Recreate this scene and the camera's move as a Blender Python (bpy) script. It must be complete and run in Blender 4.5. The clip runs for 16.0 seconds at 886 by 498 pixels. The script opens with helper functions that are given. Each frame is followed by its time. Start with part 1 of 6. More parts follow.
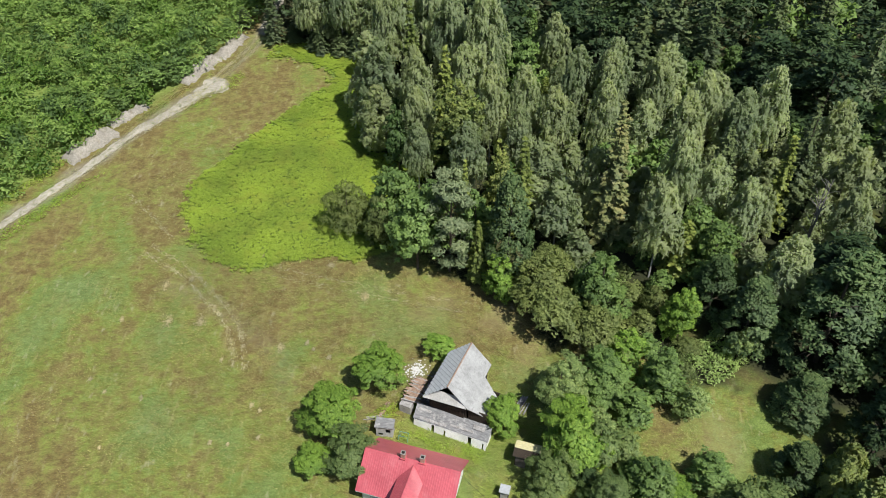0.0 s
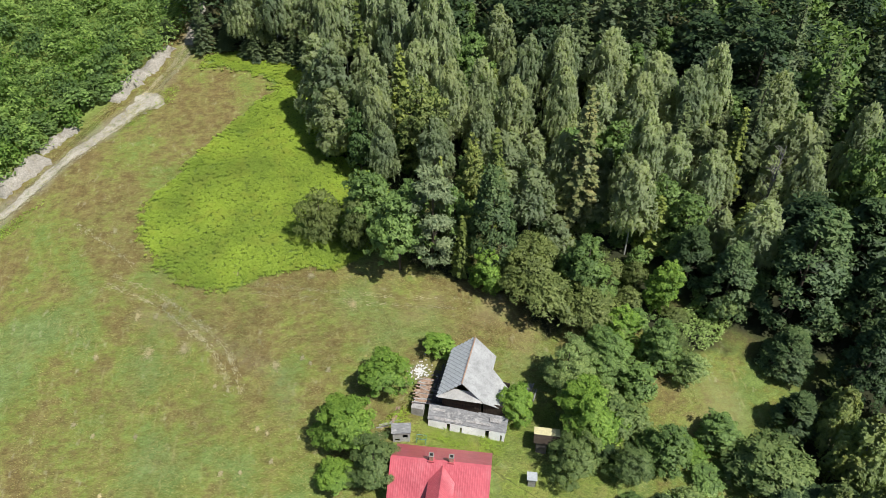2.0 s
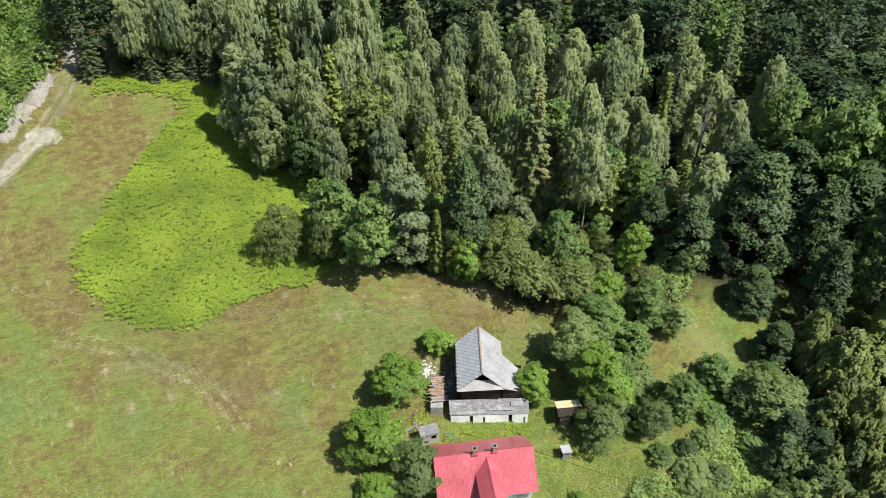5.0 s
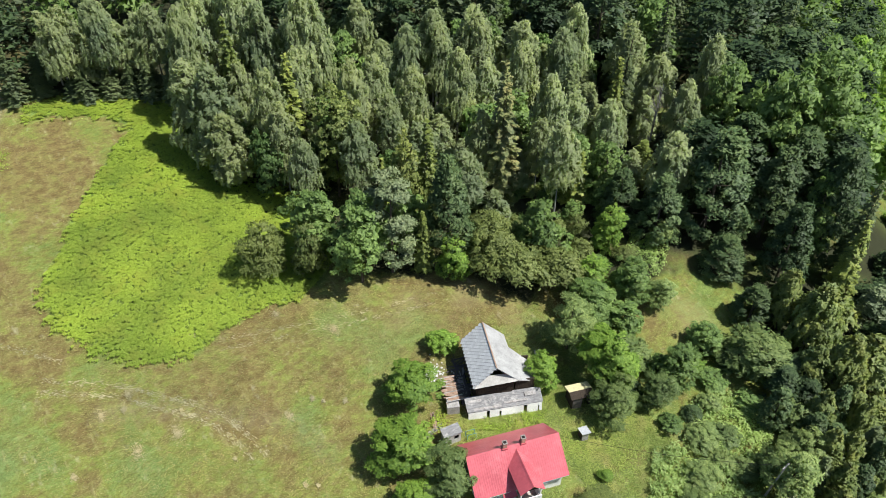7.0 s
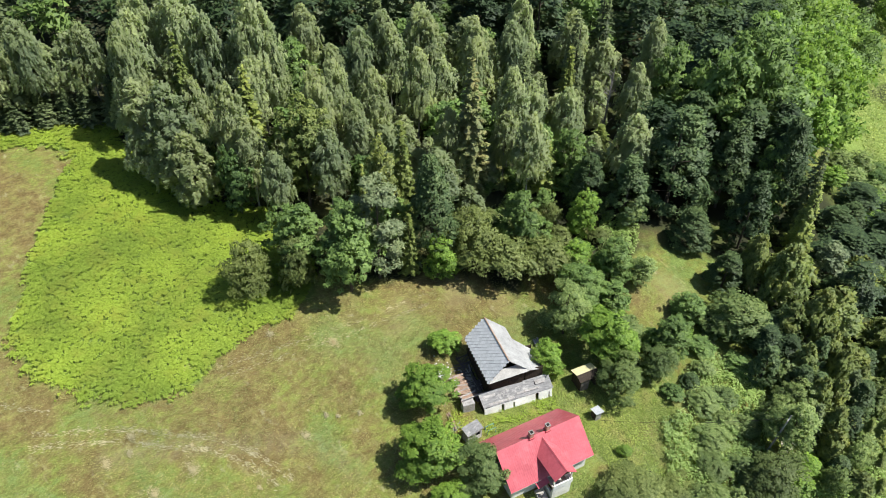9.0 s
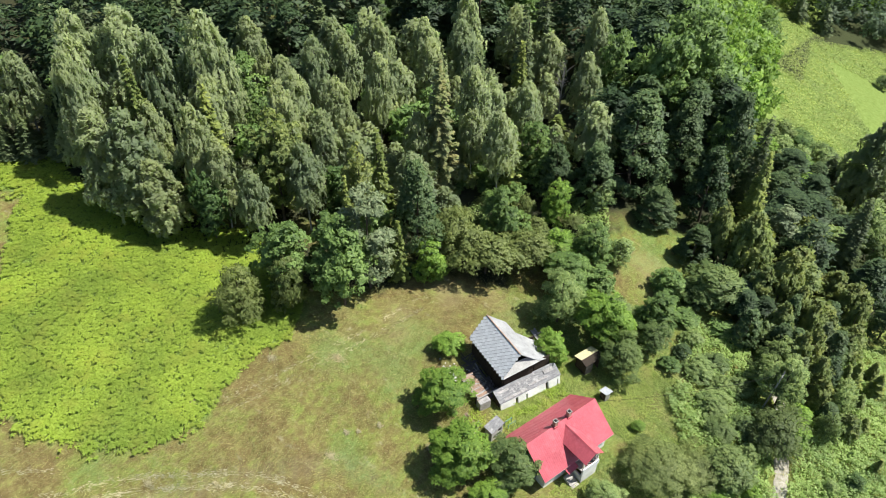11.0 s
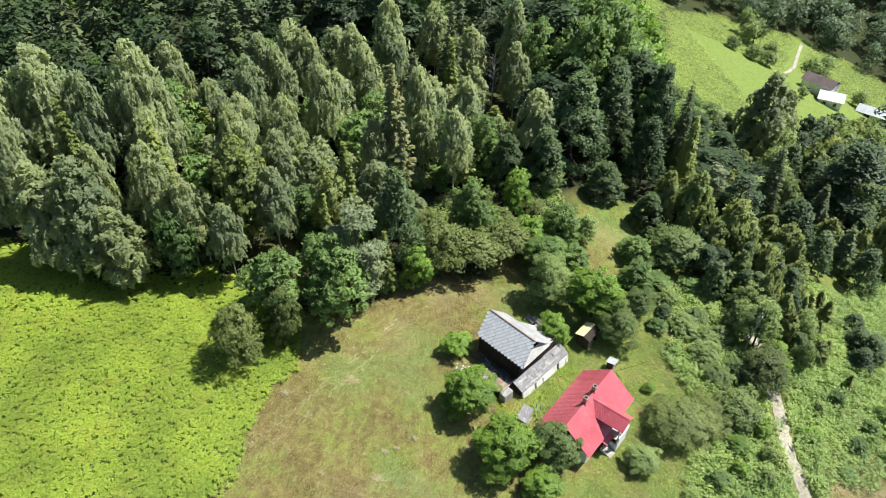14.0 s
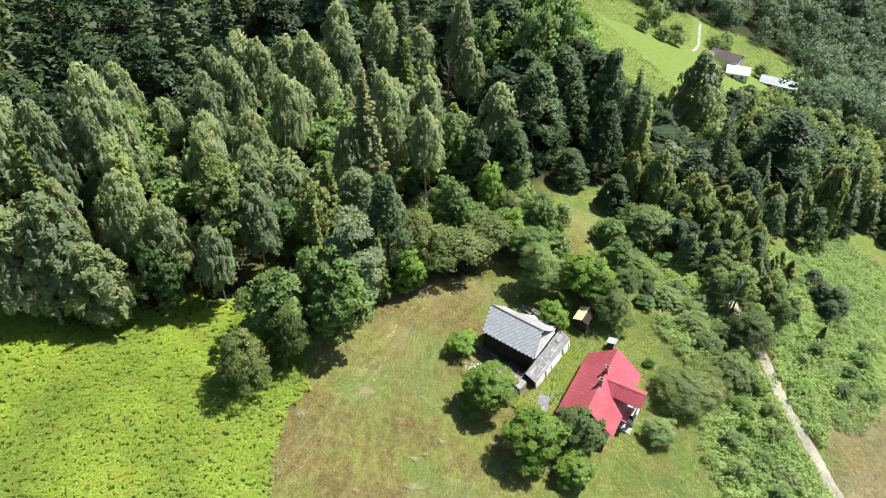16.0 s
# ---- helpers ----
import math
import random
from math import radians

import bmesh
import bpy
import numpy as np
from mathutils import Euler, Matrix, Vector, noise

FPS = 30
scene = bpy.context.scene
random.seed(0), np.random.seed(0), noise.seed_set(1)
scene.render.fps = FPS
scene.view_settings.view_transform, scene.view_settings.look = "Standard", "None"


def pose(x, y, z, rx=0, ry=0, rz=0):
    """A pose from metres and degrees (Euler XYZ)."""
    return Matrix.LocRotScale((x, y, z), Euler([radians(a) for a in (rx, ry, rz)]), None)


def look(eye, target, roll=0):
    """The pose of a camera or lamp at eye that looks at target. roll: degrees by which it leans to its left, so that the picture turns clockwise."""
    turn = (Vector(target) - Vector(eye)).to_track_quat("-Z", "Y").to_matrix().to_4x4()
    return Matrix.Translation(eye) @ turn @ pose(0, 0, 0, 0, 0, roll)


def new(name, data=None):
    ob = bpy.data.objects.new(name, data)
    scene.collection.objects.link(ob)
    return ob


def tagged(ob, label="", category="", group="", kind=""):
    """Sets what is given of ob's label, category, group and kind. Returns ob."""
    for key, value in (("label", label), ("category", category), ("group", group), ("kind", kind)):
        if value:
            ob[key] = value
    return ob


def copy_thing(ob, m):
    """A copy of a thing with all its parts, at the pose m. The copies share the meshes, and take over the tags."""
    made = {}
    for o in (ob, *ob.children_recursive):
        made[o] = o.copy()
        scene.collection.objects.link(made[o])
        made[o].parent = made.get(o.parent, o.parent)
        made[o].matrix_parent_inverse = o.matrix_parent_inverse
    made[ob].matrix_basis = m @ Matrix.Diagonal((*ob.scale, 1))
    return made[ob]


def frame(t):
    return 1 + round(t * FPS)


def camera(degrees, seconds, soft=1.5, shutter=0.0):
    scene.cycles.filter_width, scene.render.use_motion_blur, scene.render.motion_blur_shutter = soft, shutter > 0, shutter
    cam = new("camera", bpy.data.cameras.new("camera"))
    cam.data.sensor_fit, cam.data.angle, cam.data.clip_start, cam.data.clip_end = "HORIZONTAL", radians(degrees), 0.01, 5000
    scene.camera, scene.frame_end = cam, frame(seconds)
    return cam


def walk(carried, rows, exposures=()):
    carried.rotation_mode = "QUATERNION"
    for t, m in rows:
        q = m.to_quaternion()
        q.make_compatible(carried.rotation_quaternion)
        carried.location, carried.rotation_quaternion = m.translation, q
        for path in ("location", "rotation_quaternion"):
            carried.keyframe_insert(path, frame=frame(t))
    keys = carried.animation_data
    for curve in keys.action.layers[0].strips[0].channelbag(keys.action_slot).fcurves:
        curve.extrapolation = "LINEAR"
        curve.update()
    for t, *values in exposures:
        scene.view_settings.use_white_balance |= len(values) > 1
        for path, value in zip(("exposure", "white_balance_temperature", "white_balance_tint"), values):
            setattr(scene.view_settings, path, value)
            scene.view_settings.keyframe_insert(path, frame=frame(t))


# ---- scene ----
cam = camera(64.7, 16.0, soft=0.6)
METRES, EYE, TILT, LEAN, TURN = 88.0, 70.0, -38.3, 0.2, 0.0
ROWS = [
    (0.0, 0.0, 0.0, 0.0, 0.0, 0.0, -0.0),
    (0.5, -0.0314, 0.0006, 0.0019, -1.9, -0.1, 1.47),
    (1.0, -0.0628, 0.0025, 0.0039, -3.85, -0.23, 2.92),
    (1.5, -0.0934, 0.0064, 0.0057, -5.78, -0.39, 4.34),
    (2.0, -0.1241, 0.0121, 0.0068, -7.8, -0.61, 5.82),
    (2.5, -0.1543, 0.0192, 0.0088, -9.82, -0.9, 7.29),
    (3.0, -0.1849, 0.0267, 0.0112, -11.86, -1.19, 8.76),
    (3.5, -0.2149, 0.0346, 0.0158, -13.88, -1.57, 10.21),
    (4.0, -0.2444, 0.0428, 0.0219, -15.89, -1.99, 11.64),
    (6.5, -0.3823, 0.0952, 0.0723, -26.14, -5.28, 18.46),
    (7.0, -0.4081, 0.1076, 0.0849, -28.27, -6.09, 19.78),
    (7.5, -0.4331, 0.1205, 0.0978, -30.45, -6.94, 21.03),
    (8.0, -0.4568, 0.1355, 0.1107, -32.65, -7.85, 22.21),
    (8.5, -0.4802, 0.1516, 0.1237, -34.88, -8.8, 23.42),
    (9.0, -0.5027, 0.1677, 0.1383, -37.16, -9.83, 24.62),
    (11.5, -0.6011, 0.2554, 0.2208, -49.2, -15.73, 30.07),
    (12.0, -0.6176, 0.2754, 0.2386, -51.8, -17.12, 31.0),
    (12.5, -0.6332, 0.2963, 0.2556, -54.4, -18.51, 31.88),
    (13.0, -0.6476, 0.3181, 0.2726, -57.0, -19.89, 32.71),
    (13.5, -0.6608, 0.3402, 0.2907, -59.64, -21.37, 33.53),
    (14.0, -0.6725, 0.3631, 0.3089, -62.33, -22.92, 34.27),
    (14.5, -0.6827, 0.386, 0.3277, -65.05, -24.54, 34.93),
    (15.0, -0.6919, 0.4101, 0.3457, -67.81, -26.16, 35.5),
    (15.5, -0.7, 0.4342, 0.3637, -70.63, -27.81, 36.02),
    (16.0, -0.7066, 0.4592, 0.382, -73.58, -29.54, 36.48),
]
walk(cam, [(t, pose(0, 0, EYE, TILT, LEAN, TURN) @ pose(METRES * x, METRES * y, METRES * z, 90 + pitch, roll, yaw)) for t, x, y, z, yaw, pitch, roll in ROWS],
     [(0.0, 0.15, 6150, 8), (4.0, 0.29, 6150, 8), (8.0, 0.46, 6150, 8), (16.0, 0.62, 6150, 8)])

# ---- light: one summer sun and a clear sky ----
SUN_AZ, SUN_EL = radians(-47.0), radians(57.0)   # where the sun stands, counted from +x towards +y
to_sun = Vector((math.cos(SUN_AZ) * math.cos(SUN_EL), math.sin(SUN_AZ) * math.cos(SUN_EL), math.sin(SUN_EL)))
world = bpy.data.worlds.new("sky")
scene.world = world
world.use_nodes = True
sky = world.node_tree.nodes.new("ShaderNodeTexSky")
sky.sky_type, sky.sun_disc = "NISHITA", False
sky.sun_elevation, sky.sun_rotation = SUN_EL, math.pi / 2 - SUN_AZ
world.node_tree.links.new(sky.outputs[0], world.node_tree.nodes["Background"].inputs[0])
world.node_tree.nodes["Background"].inputs[1].default_value = 0.074
sun_data = bpy.data.lights.new("sun", "SUN")
sun_data.energy, sun_data.angle, sun_data.color = 5.0, radians(0.53), (1.0, 0.955, 0.88)
sun = new("sun", sun_data)
sun.matrix_world = look(tuple(to_sun * 400), (0, 0, 0))

# ---- materials ----
def material(name, rough=0.8, spec=0.3, metal=0.0):
    m = bpy.data.materials.new(name)
    m.use_nodes = True
    b = m.node_tree.nodes["Principled BSDF"]
    b.inputs["Roughness"].default_value = rough
    b.inputs["Specular IOR Level"].default_value = spec
    b.inputs["Metallic"].default_value = metal
    return m, m.node_tree, b


def node(tree, kind, **values):
    n = tree.nodes.new(kind)
    for key, value in values.items():
        n.inputs[key.replace("_", " ")].default_value = value
    return n


def noise_node(tree, scale, detail=4.0, rough=0.55, stretch=(1, 1, 1), turn=0.0, coords="Object"):
    c = tree.nodes.new("ShaderNodeTexCoord")
    mp = tree.nodes.new("ShaderNodeMapping")
    mp.inputs["Scale"].default_value = stretch
    mp.inputs["Rotation"].default_value = (0, 0, turn)
    n = node(tree, "ShaderNodeTexNoise", Scale=scale, Detail=detail, Roughness=rough)
    tree.links.new(c.outputs[coords], mp.inputs[0])
    tree.links.new(mp.outputs[0], n.inputs["Vector"])
    return n.outputs["Fac"]


def ramp(tree, source, stops):
    r = tree.nodes.new("ShaderNodeValToRGB")
    while len(r.color_ramp.elements) < len(stops):
        r.color_ramp.elements.new(0.5)
    for e, (at, c) in zip(r.color_ramp.elements, stops):
        e.position = at
        e.color = (c, c, c, 1) if isinstance(c, (int, float)) else (*c, 1)
    tree.links.new(source, r.inputs[0])
    return r.outputs[0]


def blend(tree, fac, a, b, how="MIX"):
    mx = tree.nodes.new("ShaderNodeMix")
    mx.data_type, mx.blend_type = "RGBA", how
    for slot, v in ((0, fac), (6, a), (7, b)):
        if isinstance(v, bpy.types.NodeSocket):
            tree.links.new(v, mx.inputs[slot])
        else:
            mx.inputs[slot].default_value = v if slot == 0 else (*v, 1)
    return mx.outputs[2]


def bump(tree, bsdf, height, strength, distance):
    n = node(tree, "ShaderNodeBump", Strength=strength, Distance=distance)
    tree.links.new(height, n.inputs["Height"])
    tree.links.new(n.outputs[0], bsdf.inputs["Normal"])


def surface(name, dark, light, scale=3.0, rough=0.85, spec=0.25, stretch=(1, 1, 1), relief=0.4, stain=None, metal=0.0, piece=0.0, apart=0.0):
    """A worn surface: two colours by coarse and fine noise, stains, relief, and a shift from piece to piece."""
    m, tree, b = material(name, rough, spec, metal)
    coarse = noise_node(tree, scale * 0.25, 5, 0.6)
    fine = noise_node(tree, scale * 4, 6, 0.65, stretch)
    c = blend(tree, ramp(tree, fine, [(0.32, 0.0), (0.68, 1.0)]), dark, light)
    shade = ramp(tree, coarse, [(0.3, 0.72), (0.7, 1.12)])
    c = blend(tree, 1.0, c, shade, "MULTIPLY")
    if stain:
        spot = ramp(tree, noise_node(tree, scale * 0.9, 6, 0.7), [(0.52, 0.0), (0.68, 0.85)])
        c = blend(tree, spot, c, stain)
    if piece:
        isl = tree.nodes.new("ShaderNodeNewGeometry")
        c = blend(tree, 1.0, c, ramp(tree, isl.outputs["Random Per Island"], [(0.0, 1 - piece), (1.0, 1 + piece)]), "MULTIPLY")
    if apart:
        own = tree.nodes.new("ShaderNodeObjectInfo")
        c = blend(tree, 1.0, c, ramp(tree, own.outputs["Random"], [(0.0, 1 - apart), (1.0, 1 + apart * 0.5)]), "MULTIPLY")
    tree.links.new(c, b.inputs["Base Color"])
    bump(tree, b, fine, relief, 0.02)
    return m


def leaf_material(name, dark, light, other=None, through_light=0.36, vary=0.34):
    """Foliage: each leaf clump differs a little, each tree more; light also passes through."""
    m, tree, b = material(name, 0.55, 0.25)
    isl = tree.nodes.new("ShaderNodeNewGeometry")
    obj = tree.nodes.new("ShaderNodeObjectInfo")
    c = blend(tree, isl.outputs["Random Per Island"], dark, light)
    if other:
        c = blend(tree, ramp(tree, noise_node(tree, 0.35, 3), [(0.5, 0.0), (0.72, 0.75)]), c, other)
    c = blend(tree, 1.0, c, ramp(tree, noise_node(tree, 0.13, 3), [(0.35, (0.78, 0.80, 0.82)), (0.65, (1.2, 1.15, 1.05))]), "MULTIPLY")
    tone = ramp(tree, obj.outputs["Random"], [(0.0, (1 - vary, 1 - vary * 0.9, 1 - vary)), (0.5, (1.05, 1.0, 0.9)), (1.0, (1 + vary, 1 + vary * 0.8, 1 + vary * 0.7))])
    c = blend(tree, 1.0, c, tone, "MULTIPLY")
    tree.links.new(c, b.inputs["Base Color"])
    tr = tree.nodes.new("ShaderNodeBsdfTranslucent")
    bright = blend(tree, 1.0, c, (1.25, 1.28, 1.08), "MULTIPLY")
    tree.links.new(bright, tr.inputs[0])
    mix = tree.nodes.new("ShaderNodeMixShader")
    mix.inputs[0].default_value = through_light
    tree.links.new(b.outputs[0], mix.inputs[1])
    tree.links.new(tr.outputs[0], mix.inputs[2])
    tree.links.new(mix.outputs[0], tree.nodes["Material Output"].inputs["Surface"])
    return m


LEAF = {
    "birch": leaf_material("birch_leaves", (0.332, 0.397, 0.229), (0.445, 0.507, 0.296), None, 0.6, 0.17),
    # olive birch leaves, with the slope's shade darkened into their colour
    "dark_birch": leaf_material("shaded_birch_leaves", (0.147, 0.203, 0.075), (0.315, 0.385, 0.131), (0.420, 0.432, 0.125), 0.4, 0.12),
    "spruce": leaf_material("spruce_needles", (0.075, 0.107, 0.050), (0.164, 0.215, 0.094), through_light=0.25),
    "yellow_spruce": leaf_material("yellowish_needles", (0.140, 0.193, 0.050), (0.329, 0.385, 0.099), through_light=0.25),
    "cone_spruce": leaf_material("needles_with_brown_cones", (0.118, 0.159, 0.063), (0.251, 0.266, 0.109), (0.356, 0.305, 0.144), 0.18),
    "pine": leaf_material("grey_green_needles", (0.128, 0.184, 0.097), (0.324, 0.390, 0.224), through_light=0.25),
    "broad": leaf_material("broad_leaves", (0.107, 0.180, 0.058), (0.241, 0.361, 0.110)),
    "bright": leaf_material("bright_leaves", (0.119, 0.225, 0.040), (0.285, 0.429, 0.081)),
    "dense": leaf_material("dark_dense_leaves", (0.050, 0.095, 0.034), (0.149, 0.214, 0.089), through_light=0.25),
    "sapling": leaf_material("sapling_leaves", (0.124, 0.215, 0.051), (0.327, 0.449, 0.117), None, 0.4, 0.05),
    # beech leaves darkened so that the deep wood's shade is in their colour
    "tier": leaf_material("shaded_beech_leaves", (0.024, 0.048, 0.020), (0.088, 0.142, 0.059), None, 0.26, 0.3),
    "olive": leaf_material("olive_leaves", (0.123, 0.169, 0.053), (0.279, 0.336, 0.122)),
    "grey": leaf_material("grey_green_leaves", (0.132, 0.206, 0.074), (0.308, 0.392, 0.147)),
    "flower": leaf_material("yellowish_leaves", (0.136, 0.195, 0.053), (0.402, 0.451, 0.147)),
    "fern": leaf_material("bright_fern_leaves", (0.242, 0.348, 0.049), (0.367, 0.497, 0.087), (0.324, 0.382, 0.072), 0.35, 0.05),
    "rough": leaf_material("rough_grass_leaves", (0.22, 0.31, 0.08), (0.41, 0.49, 0.18), (0.34, 0.38, 0.14), 0.35, 0.05),
    "weed": leaf_material("weed_leaves", (0.246, 0.356, 0.095), (0.426, 0.540, 0.203), None, 0.35, 0.05),
}
BARK = surface("bark", (0.05, 0.04, 0.03), (0.16, 0.13, 0.10), 4, 0.95, 0.1, (1, 1, 0.2))
BIRCH_BARK = surface("birch_bark", (0.28, 0.27, 0.25), (0.62, 0.60, 0.56), 3, 0.8, 0.2, (1, 1, 3), stain=(0.05, 0.05, 0.05))
DEAD_WOOD = surface("dead_grey_wood", (0.16, 0.14, 0.13), (0.36, 0.33, 0.31), 4, 0.9, 0.1, (1, 1, 0.2))

# ---- the lie of the land ----
def soft(v, w):
    return w * np.log1p(np.exp(np.clip(v / w, -40, 40)))


def step(a, b, v):
    t = np.clip((v - a) / (b - a), 0, 1)
    return t * t * (3 - 2 * t)


def land(x, y):
    """Height of the ground: a meadow rising away from the houses, a wooded spur, and a valley beyond it."""
    x, y = np.asarray(x, float), np.asarray(y, float)
    d = np.minimum(y - 45, 180)
    z = 0.11 * d + 0.00035 * np.where(d > 0, d * d, 0)
    z = z + 1.8 * step(12, 45, x) * step(35, 62, y) * (1 - step(70, 110, x))
    z = z - 0.05 * soft(-45 - x, 8)
    z = z - 0.2 * soft(np.minimum(x, 260) - (10 + y), 10)
    return z + 0.3 * soft(x - 260, 30)


def inside(poly, x, y):
    """Which of the points lie in the polygon."""
    r = np.zeros(np.shape(x), bool)
    for (x0, y0), (x1, y1) in zip(poly, poly[1:] + poly[:1]):
        with np.errstate(divide="ignore", invalid="ignore"):
            r ^= ((y0 > y) != (y1 > y)) & (x < (x1 - x0) * (y - y0) / (y1 - y0 + 1e-12) + x0)
    return r


def line_distance(line, x, y):
    best = np.full(np.shape(x), 1e9)
    for (x0, y0), (x1, y1) in zip(line, line[1:]):
        dx, dy = x1 - x0, y1 - y0
        t = np.clip(((x - x0) * dx + (y - y0) * dy) / (dx * dx + dy * dy), 0, 1)
        best = np.minimum(best, np.hypot(x - x0 - t * dx, y - y0 - t * dy))
    return best


FERNS = [(-22.5, 125), (-28, 118), (-34.8, 109.5), (-37.3, 104), (-41.6, 98.5), (-41.3, 91), (-37.4, 84.8), (-32, 79.4), (-27.3, 78.5), (-23.2, 80.6), (-17, 81.4), (-12.5, 80.2),
         (-6, 84), (-3, 94), (-5, 100), (-11, 106), (-14, 122)]
FERNS_TOP = [(-35, 139), (-27.4, 139.5), (-20, 137.5), (-13.5, 131), (-14, 120), (-20, 122), (-22, 130), (-28, 134), (-34, 136)]
TRACK = [(-36.5, 160), (-37.7, 149.7), (-38.5, 143.2), (-41.5, 133), (-45.5, 125.5), (-51.1, 117.8), (-56.6, 111.5), (-61.6, 102.6), (-67.2, 94.5), (-70.5, 89.2), (-78, 78), (-88, 62)]
LANE = [(42, 33), (33, 31), (25.5, 28.2), (20.6, 25.3), (10.6, 22.4), (5.8, 21.5), (0, 19.4), (-6.7, 17.2), (-14, 14.5), (-30, 8), (-60, -6), (-95, -16)]
WOOD = [(-38, 152), (-33, 142), (-22, 139.5), (-13, 132), (-13, 104), (-9, 95), (-5, 84), (0, 77), (9, 74.5), (14, 64), (20, 66), (27, 62), (31, 58), (37, 56.5), (45, 47), (38, 43), (33, 36), (42, 26), (52, 18),
        (70, 0), (100, -8), (112, 26), (90, 48), (100, 55), (134, 63), (166, 77), (206, 99), (260, 140), (260, 230), (-38, 230)]
CLEARING = [(22, 50), (26, 58), (33, 57), (40, 54), (43.5, 47.5), (36, 46), (30, 47)]
VALLEY_OPEN = [(98, 26), (108, 46), (198, 62), (228, 47), (238, 32), (252, 14), (254, -2), (249, -18), (240, -36), (222, -30), (200, -28), (184, -28), (174, -14), (164, -4), (148, 7), (126, 19)]

# ---- ground ----
def meadow_material():
    m, tree, b = material("meadow", 0.95, 0.08)
    small = noise_node(tree, 2.6, 6, 0.7)
    patch = noise_node(tree, 0.30, 5, 0.62, (1.0, 0.8, 1), 0.5)
    clump = noise_node(tree, 0.95, 6, 0.68, (0.7, 1.0, 1), 0.5)
    tuft = noise_node(tree, 3.2, 5, 0.72, (0.5, 1.0, 1), 0.5)
    streak = noise_node(tree, 1.5, 4, 0.7, (1.0, 0.14, 1), 0.6)
    grain = blend(tree, 0.4, ramp(tree, clump, [(0.34, 0.0), (0.66, 1.0)]), ramp(tree, tuft, [(0.36, 0.0), (0.64, 1.0)]))
    dry = tree.nodes.new("ShaderNodeVertexColor")
    dry.layer_name = "dryness"
    sd = tree.nodes.new("ShaderNodeSeparateColor")
    tree.links.new(dry.outputs[0], sd.inputs[0])
    f = blend(tree, 0.42, sd.outputs[0], ramp(tree, patch, [(0.36, 0.0), (0.64, 1.0)]))
    f = blend(tree, 0.34, f, ramp(tree, clump, [(0.34, 1.0), (0.66, 0.0)]))
    low = ramp(tree, f, [(0.22, (0.080, 0.117, 0.025)), (0.42, (0.106, 0.122, 0.026)), (0.58, (0.120, 0.108, 0.032)), (0.78, (0.112, 0.084, 0.030))])
    high = ramp(tree, f, [(0.22, (0.205, 0.265, 0.070)), (0.42, (0.250, 0.270, 0.066)), (0.58, (0.258, 0.228, 0.077)), (0.78, (0.235, 0.178, 0.070))])
    c = blend(tree, grain, low, high)
    c = blend(tree, sd.outputs[1], c, blend(tree, grain, (0.100, 0.148, 0.050), (0.235, 0.292, 0.125)))
    c = blend(tree, 1.0, c, ramp(tree, noise_node(tree, 9.0, 4, 0.75, (0.6, 1.0, 1), 0.5), [(0.34, 0.68), (0.66, 1.34)]), "MULTIPLY")
    speck = ramp(tree, noise_node(tree, 7.0, 3, 0.8), [(0.64, 0.0), (0.70, 0.75)])
    c = blend(tree, speck, c, (0.46, 0.44, 0.29))
    pale = ramp(tree, noise_node(tree, 0.8, 5, 0.7, (1.0, 0.5, 1), 0.9), [(0.60, 0.0), (0.74, 0.6)])
    c = blend(tree, pale, c, (0.42, 0.39, 0.23))
    thread = ramp(tree, streak, [(0.58, 0.0), (0.72, 0.5)])
    c = blend(tree, thread, c, (0.36, 0.33, 0.14))
    at = tree.nodes.new("ShaderNodeVertexColor")
    at.layer_name = "cover"
    sep = tree.nodes.new("ShaderNodeSeparateColor")
    tree.links.new(at.outputs[0], sep.inputs[0])
    dirt = blend(tree, small, (0.20, 0.17, 0.12), (0.38, 0.34, 0.27))
    # leaf litter darkened to near black: the wood's shade is in its colour
    shaded_litter = blend(tree, small, (0.020, 0.023, 0.012), (0.055, 0.058, 0.03))
    lush = blend(tree, grain, (0.13, 0.19, 0.035), (0.25, 0.32, 0.085))
    straw = blend(tree, small, (0.20, 0.16, 0.07), (0.46, 0.40, 0.21))
    c = blend(tree, at.outputs["Alpha"], c, straw)
    c = blend(tree, sep.outputs[1], c, lush)
    c = blend(tree, sep.outputs[0], c, dirt)
    c = blend(tree, sep.outputs[2], c, shaded_litter)
    tree.links.new(c, b.inputs["Base Color"])
    bump(tree, b, blend(tree, 0.5, clump, tuft), 0.9, 0.35)
    return m


def mesh_object(name, verts, faces, mat, parent=None, label="", smooth=False):
    me = bpy.data.meshes.new(name)
    me.from_pydata([tuple(v) for v in np.asarray(verts).tolist()] if isinstance(verts, np.ndarray) else verts, [], faces.tolist() if isinstance(faces, np.ndarray) else faces)
    me.materials.append(mat)
    if smooth:
        me.shade_smooth()
    ob = new(name, me)
    ob.parent = parent
    return tagged(ob, label)


def spaced(edges):
    out = []
    for a, b, s in edges:
        out += list(np.arange(a, b - 1e-6, s))
    return np.array(out + [edges[-1][1]])


gx = spaced([(-1500, -300, 100), (-300, -100, 10), (-100, 110, 1.0), (110, 300, 5), (300, 1500, 80)])
gy = spaced([(-1500, -150, 90), (-150, 0, 10), (0, 150, 1.0), (150, 300, 6), (300, 1500, 80)])
X, Y = np.meshgrid(gx, gy, indexing="ij")


